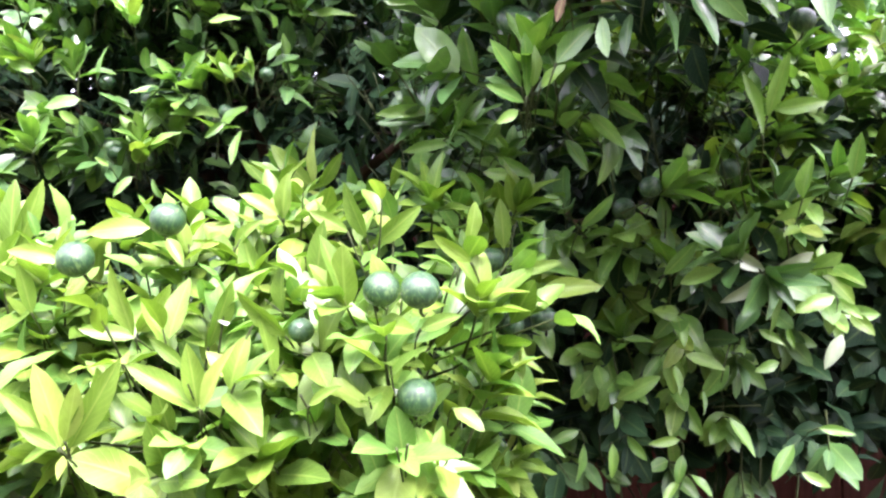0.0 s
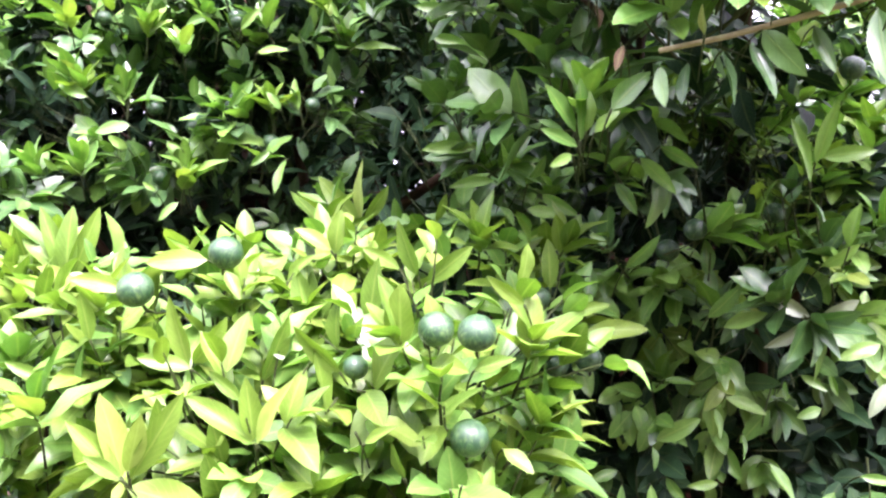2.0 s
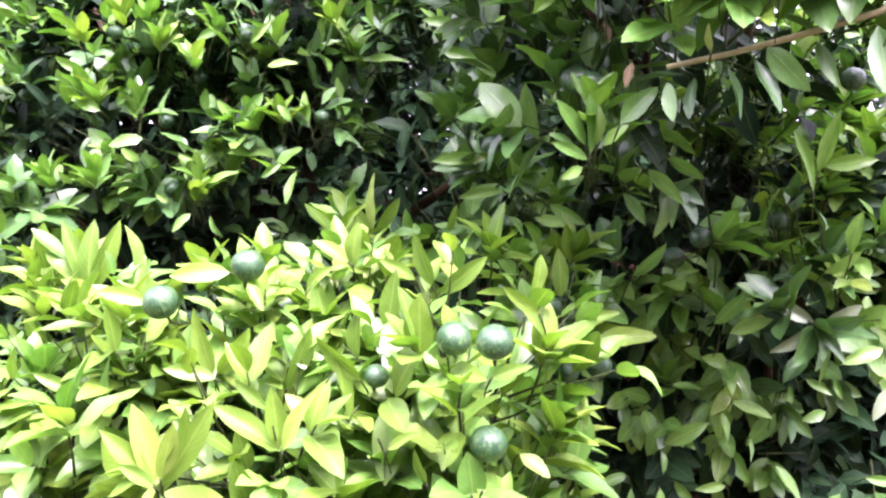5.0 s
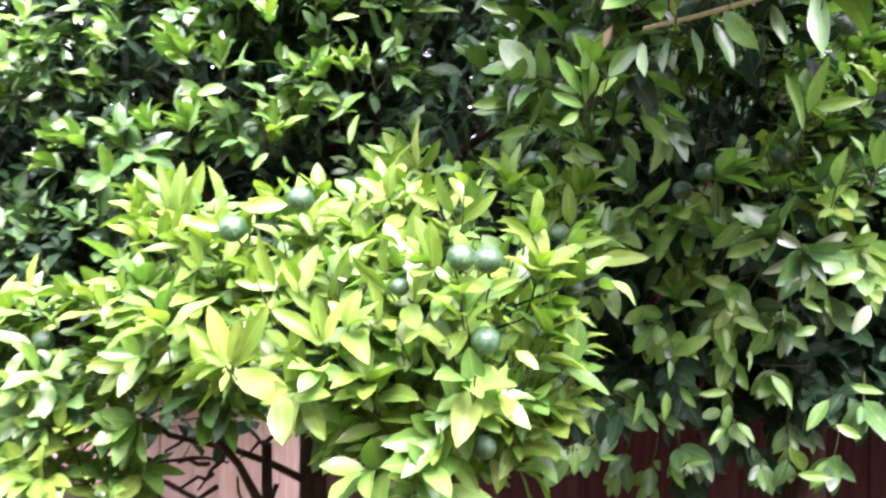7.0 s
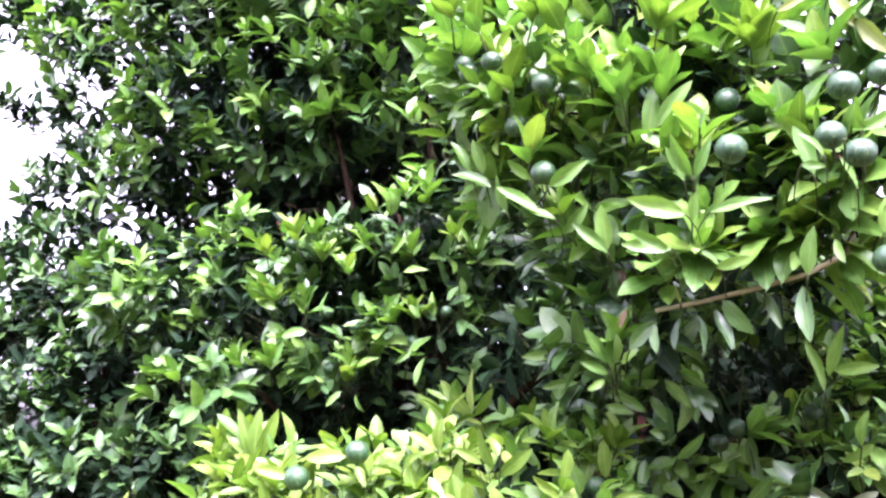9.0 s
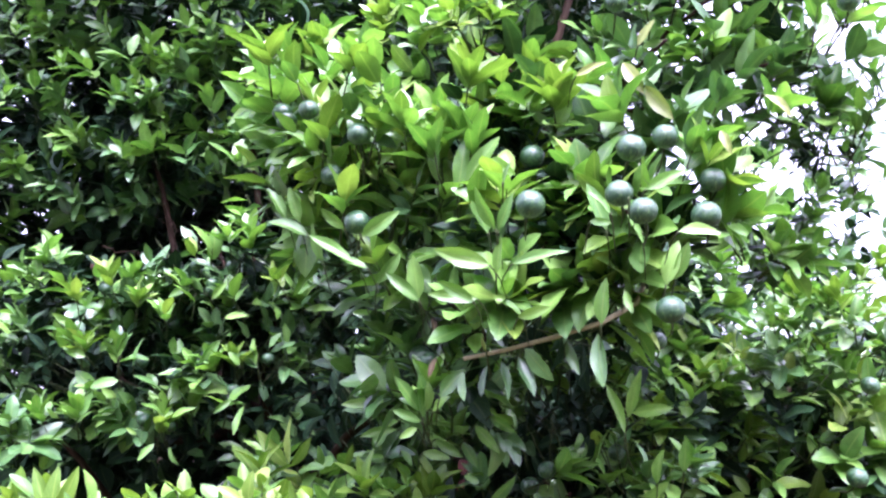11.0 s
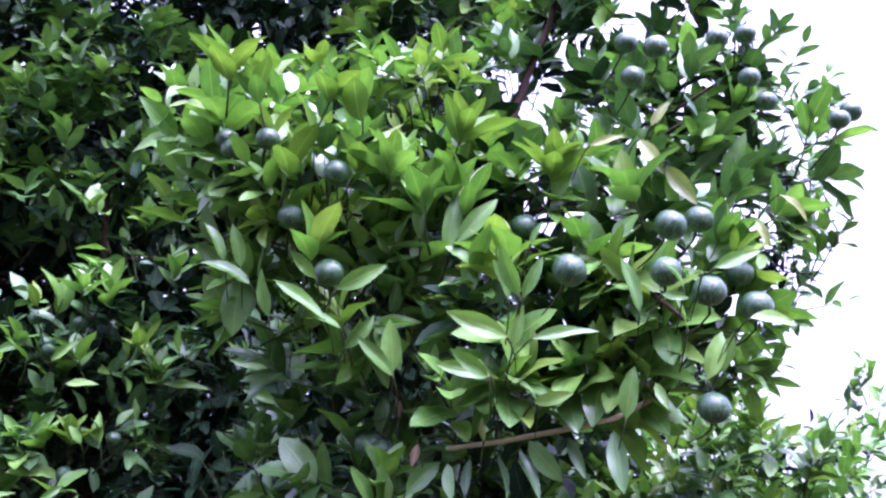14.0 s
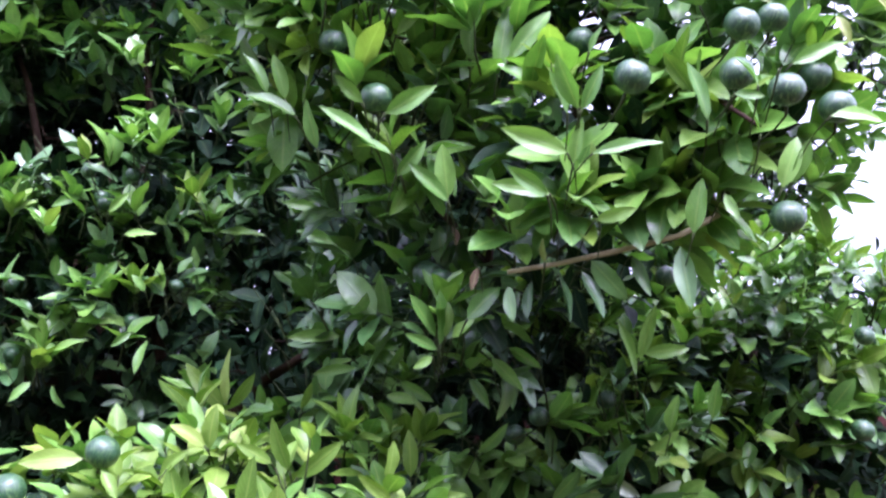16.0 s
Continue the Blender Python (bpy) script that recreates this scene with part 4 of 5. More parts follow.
FRONT_LEAVES_B = [
    (-0.201, 1.470, 1.602, 0.005, -0.018, 0.059),
    (-0.132, 1.360, 1.509, 0.013, -0.018, 0.076),
    (-0.092, 1.800, 1.680, 0.019, -0.018, 0.045),
    (-0.008, 1.170, 1.341, -0.003, -0.018, 0.036),
    (0.004, 1.170, 1.345, 0.027, -0.018, 0.033),
    (-0.059, 1.190, 1.347, -0.013, -0.018, 0.036),
    (0.154, 1.550, 1.494, 0.088, -0.018, 0.014),
    (0.106, 1.600, 1.560, -0.003, -0.018, 0.072),
    (-0.497, 1.350, 1.477, -0.006, -0.018, 0.059),
    (-0.669, 1.500, 1.484, -0.036, -0.018, 0.042),
    (-0.565, 1.380, 1.414, -0.051, -0.018, 0.030),
    (0.107, 1.500, 1.411, 0.049, -0.018, -0.024),
    (0.011, 1.250, 1.459, 0.044, -0.018, 0.015),
    (0.044, 1.300, 1.363, 0.036, -0.018, -0.019),
    (-0.101, 1.180, 1.384, 0.035, -0.018, 0.021),
]
FRONT_LEAVES_C = [
    (0.066, 1.300, 1.534, -0.041, -0.018, 0.030),
    (0.130, 1.500, 1.523, 0.053, -0.018, 0.013),
]
RIGHT_LEAVES = [
    (0.306, 1.860, 1.298, 0.071, -0.018, 0.039),
    (0.299, 1.860, 1.286, 0.006, -0.018, -0.037),
    (0.245, 1.860, 1.216, -0.014, -0.018, -0.061),
    (0.295, 1.850, 1.220, -0.001, -0.018, -0.056),
    (0.323, 1.860, 1.232, 0.028, -0.018, -0.039),
    (0.238, 1.880, 1.237, -0.048, -0.018, -0.016),
    (0.408, 1.860, 1.357, 0.006, -0.018, -0.048),
    (0.320, 1.860, 1.405, 0.048, -0.018, -0.004),
    (0.502, 1.860, 1.263, 0.038, -0.018, -0.061),
    (0.461, 1.880, 1.310, -0.002, -0.018, -0.041),
    (0.427, 1.860, 1.377, 0.064, -0.018, -0.023),
    (0.551, 1.840, 1.421, 0.036, -0.018, -0.024),
    (0.601, 1.840, 1.426, 0.004, -0.018, -0.036),
    (0.523, 1.840, 1.409, -0.003, -0.018, -0.030),
    (0.584, 1.840, 1.364, -0.042, -0.018, -0.014),
]
RIGHT_LEAVES_A = [
    (0.422, 1.900, 1.218, -0.055, -0.018, -0.004),
    (0.427, 1.900, 1.190, -0.013, -0.018, -0.046),
    (0.442, 1.900, 1.155, 0.036, -0.018, -0.031),
    (0.420, 1.900, 1.145, -0.033, -0.018, -0.034),
    (0.612, 1.860, 1.217, -0.042, -0.018, -0.056),
    (0.650, 1.840, 1.250, 0.052, -0.018, -0.008),
    (0.632, 1.880, 1.164, 0.043, -0.018, -0.020),
    (0.556, 1.940, 1.107, 0.017, -0.018, -0.054),
    (0.572, 1.940, 1.044, 0.061, -0.018, 0.001),
    (0.315, 1.960, 1.039, 0.025, -0.018, -0.042),
    (0.347, 1.960, 1.050, 0.044, -0.018, 0.011),
    (0.119, 1.700, 1.125, -0.002, -0.018, -0.044),
    (0.162, 1.800, 1.089, 0.038, -0.018, 0.003),
    (0.210, 1.800, 1.643, -0.029, -0.018, 0.016),
    (0.237, 1.750, 1.601, 0.057, -0.018, 0.049),
]
RIGHT_LEAVES_B = [
    (0.383, 1.780, 1.664, 0.084, -0.018, 0.018),
    (0.371, 1.740, 1.519, 0.050, -0.018, 0.049),
    (0.397, 1.740, 1.503, 0.064, -0.018, 0.028),
    (0.524, 1.700, 1.741, -0.030, -0.018, 0.096),
    (0.533, 1.700, 1.772, 0.029, -0.018, 0.094),
    (0.543, 1.700, 1.782, 0.077, -0.018, 0.008),
    (0.584, 1.700, 1.637, 0.004, -0.018, 0.068),
    (0.624, 1.600, 1.659, 0.007, -0.018, 0.061),
    (0.553, 1.740, 1.607, 0.055, -0.018, 0.031),
    (0.645, 1.740, 1.481, -0.068, -0.018, -0.022),
]
RIGHT_PALE_LEAVES = [
    (0.545, 1.750, 1.522, -0.074, -0.018, -0.055),
    (0.537, 1.750, 1.524, -0.087, -0.018, 0.040),
    (0.549, 1.750, 1.516, 0.027, -0.018, -0.036),
    (0.557, 1.750, 1.522, 0.055, -0.018, 0.027),
    (0.655, 1.740, 1.418, -0.031, -0.018, -0.052),
]
UPPER_LEAVES = [
    (0.281, 1.170, 1.974, -0.082, -0.018, 0.023),
    (0.292, 1.180, 1.963, 0.009, -0.018, 0.054),
    (0.319, 1.180, 1.978, 0.085, -0.018, 0.013),
    (0.254, 1.170, 1.916, -0.050, -0.018, 0.028),
    (0.281, 1.160, 2.025, -0.023, -0.018, 0.048),
    (0.293, 1.150, 2.028, -0.030, -0.018, 0.063),
    (0.298, 1.150, 2.026, 0.024, -0.018, 0.053),
    (0.259, 1.180, 1.921, -0.072, -0.018, 0.007),
    (0.325, 1.200, 1.893, 0.049, -0.018, 0.011),
    (0.329, 1.200, 1.897, -0.034, -0.018, 0.028),
    (0.456, 1.200, 1.879, 0.007, -0.018, 0.068),
    (0.494, 1.180, 1.927, 0.007, -0.018, -0.037),
    (0.520, 1.120, 1.988, -0.020, -0.018, 0.039),
    (0.469, 1.160, 2.023, -0.023, -0.018, 0.071),
    (0.553, 1.140, 1.926, 0.018, -0.018, 0.064),
]
UPPER_LEAVES_A = [
    (0.567, 1.140, 1.934, 0.022, -0.018, 0.051),
    (0.491, 1.000, 2.021, -0.006, -0.018, 0.037),
    (0.518, 1.020, 2.039, 0.053, -0.018, 0.020),
    (0.464, 1.000, 1.999, -0.026, -0.018, 0.030),
    (0.436, 1.000, 1.988, 0.025, -0.018, -0.008),
    (0.559, 1.020, 1.974, 0.053, -0.018, -0.002),
    (0.047, 1.280, 2.065, 0.067, -0.018, 0.035),
    (0.014, 1.280, 2.080, -0.038, -0.018, 0.031),
    (0.024, 1.290, 2.098, -0.025, -0.018, 0.031),
    (0.032, 1.280, 2.016, -0.071, -0.018, 0.047),
    (0.056, 1.290, 2.008, -0.043, -0.018, 0.016),
    (0.066, 1.340, 1.992, 0.044, -0.018, 0.049),
    (0.142, 1.340, 1.955, -0.055, -0.018, 0.050),
    (0.142, 1.340, 1.961, -0.010, -0.018, 0.074),
    (0.176, 1.340, 2.184, -0.006, -0.018, 0.083),
]
UPPER_LEAVES_B = [
    (0.216, 1.330, 2.156, 0.016, -0.018, 0.112),
    (0.233, 1.320, 2.177, 0.059, -0.018, 0.074),
    (0.279, 1.300, 2.209, 0.041, -0.018, -0.037),
    (0.308, 1.140, 2.103, 0.011, -0.018, 0.027),
    (-0.110, 1.420, 2.141, -0.018, -0.018, 0.066),
    (-0.139, 1.420, 2.150, -0.032, -0.018, 0.064),
    (-0.055, 1.400, 2.053, -0.020, -0.018, 0.070),
    (-0.093, 1.420, 2.113, -0.076, -0.018, 0.037),
    (0.063, 1.360, 2.230, 0.047, -0.018, 0.047),
    (-0.028, 1.420, 2.218, -0.024, -0.018, 0.050),
]
UPPER_HANGING_LEAVES = [
    (0.333, 1.260, 1.852, 0.039, -0.018, -0.056),
    (0.321, 1.270, 1.839, 0.026, -0.018, -0.062),
    (0.292, 1.280, 1.834, 0.011, -0.018, -0.064),
    (0.224, 1.300, 1.821, 0.001, -0.018, -0.049),
    (0.452, 1.240, 1.869, 0.002, -0.018, -0.083),
    (0.179, 1.310, 1.853, -0.055, -0.018, -0.021),
    (0.403, 1.300, 1.869, 0.016, -0.018, -0.057),
    (0.264, 1.340, 1.837, -0.013, -0.018, -0.053),
    (0.146, 1.500, 1.811, -0.024, -0.018, 0.033),
    (0.152, 1.460, 1.769, 0.046, -0.018, 0.034),
    (0.119, 1.500, 1.783, -0.033, -0.018, 0.015),
]
BACK_LEAVES = [
    (-0.829, 2.240, 2.000, -0.067, -0.018, 0.058),
    (-0.836, 2.240, 1.986, 0.026, -0.018, 0.078),
    (-0.867, 2.220, 1.941, -0.079, -0.018, -0.014),
    (-0.991, 2.250, 2.017, -0.071, -0.018, 0.031),
    (-0.963, 2.280, 2.038, 0.039, -0.018, 0.040),
    (-0.785, 2.260, 2.115, -0.084, -0.018, 0.082),
    (-1.044, 2.260, 2.118, -0.064, -0.018, 0.031),
    (-0.528, 2.220, 1.880, -0.037, -0.018, -0.037),
    (-0.586, 2.260, 2.058, -0.048, -0.018, -0.066),
    (-0.446, 2.200, 2.001, -0.029, -0.018, 0.029),
    (-0.499, 2.200, 1.975, -0.025, -0.018, 0.036),
    (-0.493, 2.240, 1.863, -0.020, -0.018, -0.076),
    (-0.748, 2.240, 1.890, -0.025, -0.018, 0.013),
    (-0.709, 2.240, 1.836, 0.079, -0.018, 0.024),
    (-0.743, 2.220, 1.759, -0.039, -0.018, -0.042),
]
BACK_LEAVES_A = [
    (-0.687, 2.200, 1.750, 0.029, -0.018, -0.051),
    (-0.807, 2.240, 1.788, -0.024, -0.018, 0.018),
    (-0.618, 2.260, 2.183, 0.046, -0.018, 0.048),
    (-0.575, 2.260, 2.127, 0.075, -0.018, 0.000),
    (-0.697, 2.280, 2.225, -0.063, -0.018, -0.026),
    (-0.909, 2.300, 1.901, -0.043, -0.018, 0.025),
    (-1.016, 2.260, 1.811, -0.046, -0.018, -0.030),
    (-1.002, 2.260, 1.825, 0.051, -0.018, 0.031),
    (-1.071, 2.280, 1.841, -0.035, -0.018, 0.025),
    (-0.944, 2.260, 1.811, 0.029, -0.018, 0.018),
    (-1.153, 2.300, 1.780, -0.063, -0.018, 0.005),
    (-0.358, 2.350, 2.164, 0.113, -0.018, -0.009),
    (-0.402, 2.350, 2.237, -0.026, -0.018, 0.044),
]
MIDDLE_LEAVES = [
    (-0.027, 1.920, 1.835, -0.100, -0.018, -0.003),
    (0.007, 1.900, 1.769, -0.080, -0.018, -0.014),
    (0.071, 1.900, 1.715, 0.063, -0.018, -0.015),
    (0.018, 1.900, 1.720, 0.032, -0.018, -0.033),
    (0.098, 1.920, 1.745, 0.063, -0.018, -0.040),
    (-0.026, 1.920, 1.706, -0.031, -0.018, 0.003),
    (0.071, 1.920, 1.766, 0.037, -0.018, 0.047),
    (0.138, 1.420, 1.755, 0.000, -0.018, 0.076),
    (0.131, 1.420, 1.767, -0.036, -0.018, 0.057),
    (0.134, 1.420, 1.747, -0.046, -0.018, 0.020),
    (0.146, 1.420, 1.767, 0.009, -0.018, 0.049),
    (0.157, 1.420, 1.766, 0.027, -0.018, 0.027),
    (0.127, 1.420, 1.736, -0.027, -0.018, -0.018),
    (0.175, 1.380, 1.788, 0.043, -0.018, 0.047),
]
MIDDLE_LEAVES_A = [
    (0.228, 1.500, 1.745, 0.044, -0.018, -0.050),
    (0.256, 1.500, 1.762, 0.047, -0.018, -0.032),
    (0.198, 1.550, 1.716, 0.031, -0.018, -0.044),
    (-0.081, 2.000, 2.128, -0.080, -0.018, 0.013),
    (-0.045, 2.000, 2.051, -0.080, -0.018, 0.025),
    (0.002, 2.000, 2.021, -0.057, -0.018, 0.031),
]

YELLOWING_LEAVES = [
    (0.438, 1.250, 2.340, 0.052, -0.015, 0.016),
    (0.521, 1.240, 2.355, 0.028, -0.015, -0.065),
    (0.554, 1.220, 2.298, 0.036, -0.015, -0.068),
    (0.551, 1.260, 2.397, 0.028, -0.015, 0.043),
    (0.756, 1.240, 2.278, 0.042, -0.015, -0.041),
    (0.657, 1.150, 2.178, 0.011, -0.015, -0.042),
    (0.268, 1.260, 1.848, -0.006, -0.015, 0.028),
]
WITHERED_LEAVES = [
    (0.179, 1.290, 1.844, -0.010, -0.015, -0.032),
    (0.156, 1.420, 1.940, 0.009, -0.015, -0.032),
]


def build_front_tree():
    tree = thing("citrus_tree", (-0.42, 1.8, 0), "low citrus tree with bright yellow-green young leaves and green fruit", "tree", "citrus trees")
    g = Bough(11)
    limb(tree, "trunk", wander((-0.46, 1.8, -0.05), (-0.44, 1.76, 1.15), 6, 0.008, 1), 0.042, 0.028, BARK, 1)
    limb(tree, "trunk", wander((-0.31, 1.82, -0.05), (-0.29, 1.76, 1.2), 6, 0.008, 2), 0.036, 0.024, BARK, 2)
    limb(tree, "trunk", wander((-0.50, 1.76, -0.05), (-0.52, 1.70, 1.1), 6, 0.010, 7), 0.015, 0.011, BARK, 7)
    joins = (((-0.42, 1.72, 1.1), (-0.35, 1.4, 1.4)), ((-0.42, 1.75, 1.0), (-0.9, 1.65, 1.2)), ((-0.3, 1.75, 1.15), (0.0, 1.4, 1.38)), ((-0.3, 1.75, 1.15), (-0.25, 1.9, 1.65)),
             ((-0.42, 1.78, 0.92), (-1.05, 1.75, 1.0)), ((-0.5, 1.62, 1.0), (-0.62, 1.45, 1.36)), ((-0.3, 1.8, 1.1), (0.12, 1.6, 1.4)))
    for k, (a, b) in enumerate(joins):
        limb(tree, "limb", wander(a, b, 5, 0.025, 20 + k), 0.009, 0.004, BARK, 20 + k, 7)
    for k in range(26):
        rg = random.Random(300 + k)
        a = Vector((-0.42, 1.76, 0.0)).lerp(Vector((-0.95, 1.7, 0.0)), rg.random()) + Vector((0, 0, rg.uniform(0.85, 1.12)))
        b = a + Vector((rg.uniform(-0.25, 0.12), rg.uniform(-0.08, 0.12), rg.uniform(-0.16, 0.14)))
        limb(tree, "bare_twig", wander(a, b, 4, 0.012, 40 + k), 0.006, 0.0025, BARK, 40 + k, 5)
    g.lobe(*FRONT_LOBES[0], ("fresh", "young"), per=0.0022, size=0.07, inner=("fresh", "mid"))
    for x, y, z, rx, rz in FRONT_LOBES[1:12]:
        row = (x, y, z - 0.02 if z > 1.49 else z, rx, rz)
        g.lobe(*row, ("young", "young", "young", "fresh") if row[0] < 0.03 and row[2] > 1.3 else ("fresh", "fresh", "young"), per=0.0017, size=0.068, inner=("fresh", "young"), edge=0.7)
    for row in FRONT_LOBES[12:]:
        g.lobe(*row, ("young", "young", "fresh"), per=0.0018, size=0.066, inner=("fresh", "mid"))
    for _ in range(110):
        rg = g.rg
        p = Vector((rg.uniform(-0.72, -0.1), rg.uniform(1.5, 1.72), rg.uniform(1.2, 1.42)))
        g.shoot(p, (rg.uniform(-1, 1), rg.uniform(-1, 0), rg.uniform(-0.2, 1)), 0.1, rg.randint(5, 8), 0.078, ("fresh", "mid"))
    g.heroes(FRONT_SHOOTS, ("young",))
    g.heroes(FRONT_SHOOTS_LOW, ("young", "young", "fresh"))
    g.leaves(FRONT_LEAVES, "young")
    g.leaves(FRONT_LEAVES_A, "young")
    g.leaves(FRONT_LEAVES_B, "young")
    g.leaves(FRONT_LEAVES_C, "young")
    g.fruits(FRONT_FRUIT, 0.0225)
    g.fruits(FRONT2_FRUIT, 0.019)
    g.fruits(FRONT_SMALL_FRUIT, 0.0145)
    grow(tree, g)


def build_back_tree():
    tree = thing("citrus_tree", (-0.7, 2.95, 0), "large dense dark green citrus tree with small green fruit", "tree", "citrus trees")
    g = Bough(12)
    limb(tree, "trunk", wander((-0.7, 2.95, -0.05), (-0.65, 2.85, 1.9), 7, 0.02, 3), 0.075, 0.05, BARK, 3)
    ends = ((-1.25, 2.5, 1.85), (-1.2, 2.6, 2.4), (-0.5, 2.5, 2.3), (0.0, 2.2, 1.9), (-1.2, 2.9, 3.0), (-0.7, 2.8, 3.1), (-0.9, 2.45, 1.8))
    for k, b in enumerate(ends):
        limb(tree, "limb", wander((-0.67, 2.88, 1.2 + 0.1 * k), b, 6, 0.03, 60 + k), 0.028, 0.007, BARK, 60 + k, 7)
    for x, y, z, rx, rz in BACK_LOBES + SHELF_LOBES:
        g.lobe(x, y, z, rx * 0.9, rz * 0.84, ("fresh", "mid"), per=0.0042, size=0.083, count=(6, 9), inner=("mid", "old_shaded", "old_shaded"), deep=0.08)
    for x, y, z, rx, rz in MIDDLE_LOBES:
        g.lobe(x, y, z, rx * 0.88, rz * 0.88, ("fresh", "fresh", "mid"), per=0.0038, size=0.083, inner=("mid", "mid", "old_shaded"), deep=0.08)
    for row in CROWN_LOBES:
        g.lobe(*row, ("fresh", "mid", "fresh"), per=0.0056, size=0.088, inner=("mid", "old_shaded"))
    # Unseen canopy high over the crown, added to shade the boughs below.
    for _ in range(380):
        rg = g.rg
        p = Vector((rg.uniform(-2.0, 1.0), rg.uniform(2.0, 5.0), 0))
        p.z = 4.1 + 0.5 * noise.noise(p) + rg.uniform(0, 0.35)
        g.shoot(p, (rg.uniform(-1, 1), rg.uniform(-1, 1), 1), 0.2, 9, 0.13, ("old_shaded",), coarse=True)
    g.hollows(HOLLOWS)
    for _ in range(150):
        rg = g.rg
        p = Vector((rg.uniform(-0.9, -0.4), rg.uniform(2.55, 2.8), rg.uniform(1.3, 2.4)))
        g.shoot(p, (rg.uniform(-1, 1), rg.uniform(-1, 0), rg.uniform(-0.3, 1)), 0.11, rg.randint(5, 8), 0.085, ("old_shaded", "old_shaded", "mid"), coarse=True)
    for k in range(48):
        rg = random.Random(700 + k)
        x, y, z, rx, rz = HOLLOWS[k % len(HOLLOWS)]
        a = Vector((x + rg.uniform(-1, 1) * rx, y + rg.uniform(0.15, 0.5), z + rg.uniform(-1, 1) * rz))
        b = a + Vector((rg.uniform(-0.22, 0.22), rg.uniform(-0.1, 0.2), rg.uniform(-0.1, 0.14)))
        limb(tree, "bare_twig", wander(a, b, 6, 0.014, 700 + k), 0.0030, 0.0011, BARK, 700 + k, 5)
    g.heroes(BACK_SHOOTS, ("fresh", "mid"), 0.074)
    g.heroes(SHELF_SHOOTS, ("fresh",), 0.074)
    g.heroes(BACK_ROSETTES, ("fresh", "young"), 0.07)
    g.leaves(BACK_LEAVES, "fresh")
    g.leaves(BACK_LEAVES_A, "fresh")
    g.leaves(MIDDLE_LEAVES, "fresh")
    g.leaves(MIDDLE_LEAVES_A, "fresh")
    g.fruits(BACK_FRUIT, 0.0195)
    g.fruits(BACK2_FRUIT, 0.0195)
    grow(tree, g)


def build_far_left_tree():
    tree = thing("citrus_tree", (-2.6, 3.6, 0), "citrus tree with blue-green leaves against the bright sky", "tree", "citrus trees")
    g = Bough(15)
    limb(tree, "trunk", wander((-2.6, 3.6, -0.05), (-2.5, 3.4, 2.2), 7, 0.03, 8), 0.06, 0.03, BARK, 8)
    for row in LEFT_LOBES + LOW_LEFT_LOBES + EDGE_LOBES:
        g.lobe(*row, ("mid", "mid", "old_shaded"), per=0.005, size=0.085, inner=("mid", "old_shaded", "old_shaded"))
    grow(tree, g)


def build_right_tree():
    tree = thing("citrus_tree", (0.75, 2.45, 0), "citrus tree with glossy dark leaves hanging in front of the fence", "tree", "citrus trees")
    g = Bough(13)
    limb(tree, "trunk", wander((0.75, 2.45, -0.05), (0.65, 2.35, 1.5), 6, 0.02, 4), 0.06, 0.04, BARK, 4)
    for k, b in enumerate(((0.25, 2.05, 1.3), (0.5, 1.95, 1.5), (0.62, 2.0, 1.75), (1.0, 2.2, 1.9), (0.35, 2.0, 1.65), (1.2, 2.4, 1.9))):
        limb(tree, "limb", wander((0.68, 2.38, 1.0 + 0.08 * k), b, 6, 0.025, 80 + k), 0.022, 0.006, BARK, 80 + k, 7)
    for row in RIGHT_BACK_LOBES:
        g.lobe(*row, ("fresh", "fresh", "young"), per=0.0034, size=0.072, inner=("fresh", "mid", "old_shaded"))
    for row in RIGHT_LOBES:
        if row[2] > 1.4:
            g.lobe(*row, ("fresh", "young", "fresh"), per=0.0046 if row[2] < 1.58 else 0.0034, size=0.066, hang=row[2] < 1.58, inner=("fresh", "mid", "old_shaded"), edge=0.72)
        else:
            # Low clumps take darker tones, putting the black of the gaps into leaf colour.
            g.lobe(*row, ("mid", "mid", "fresh"), per=0.013, size=0.064, hang=True, inner=("old_shaded",), edge=0.85)
    for row in RIGHT_TOP_LOBES:
        g.lobe(*row, ("fresh", "young", "fresh"), per=0.0034, size=0.072, inner=("fresh", "mid", "old_shaded"))
    for row in RIGHT_CREST:
        g.lobe(*row, ("young", "fresh"), per=0.0032, size=0.062, deep=0.1, inner=("fresh", "mid"))
    for row in FAR_RIGHT_LOBES:
        g.lobe(*row, ("mid", "fresh", "old_shaded"), per=0.0075, size=0.075, deep=0)
    g.hollows(HOLLOWS)
    g.heroes(RIGHT_SHOOTS, ("fresh", "mid"), 0.074)
    g.heroes(RIGHT_SHOOTS_HANGING, ("mid", "mid", "fresh"), 0.062, face=(0, -1, 0.35))
    g.leaves(RIGHT_LEAVES, "fresh")
    g.leaves(RIGHT_LEAVES_A, "fresh")
    g.leaves(RIGHT_LEAVES_B, "fresh")
    g.leaves(RIGHT_PALE_LEAVES, "pale")
    g.fruits(RIGHT_FRUIT, 0.021)
    g.fruits(RIGHT2_FRUIT, 0.021)
    grow(tree, g)


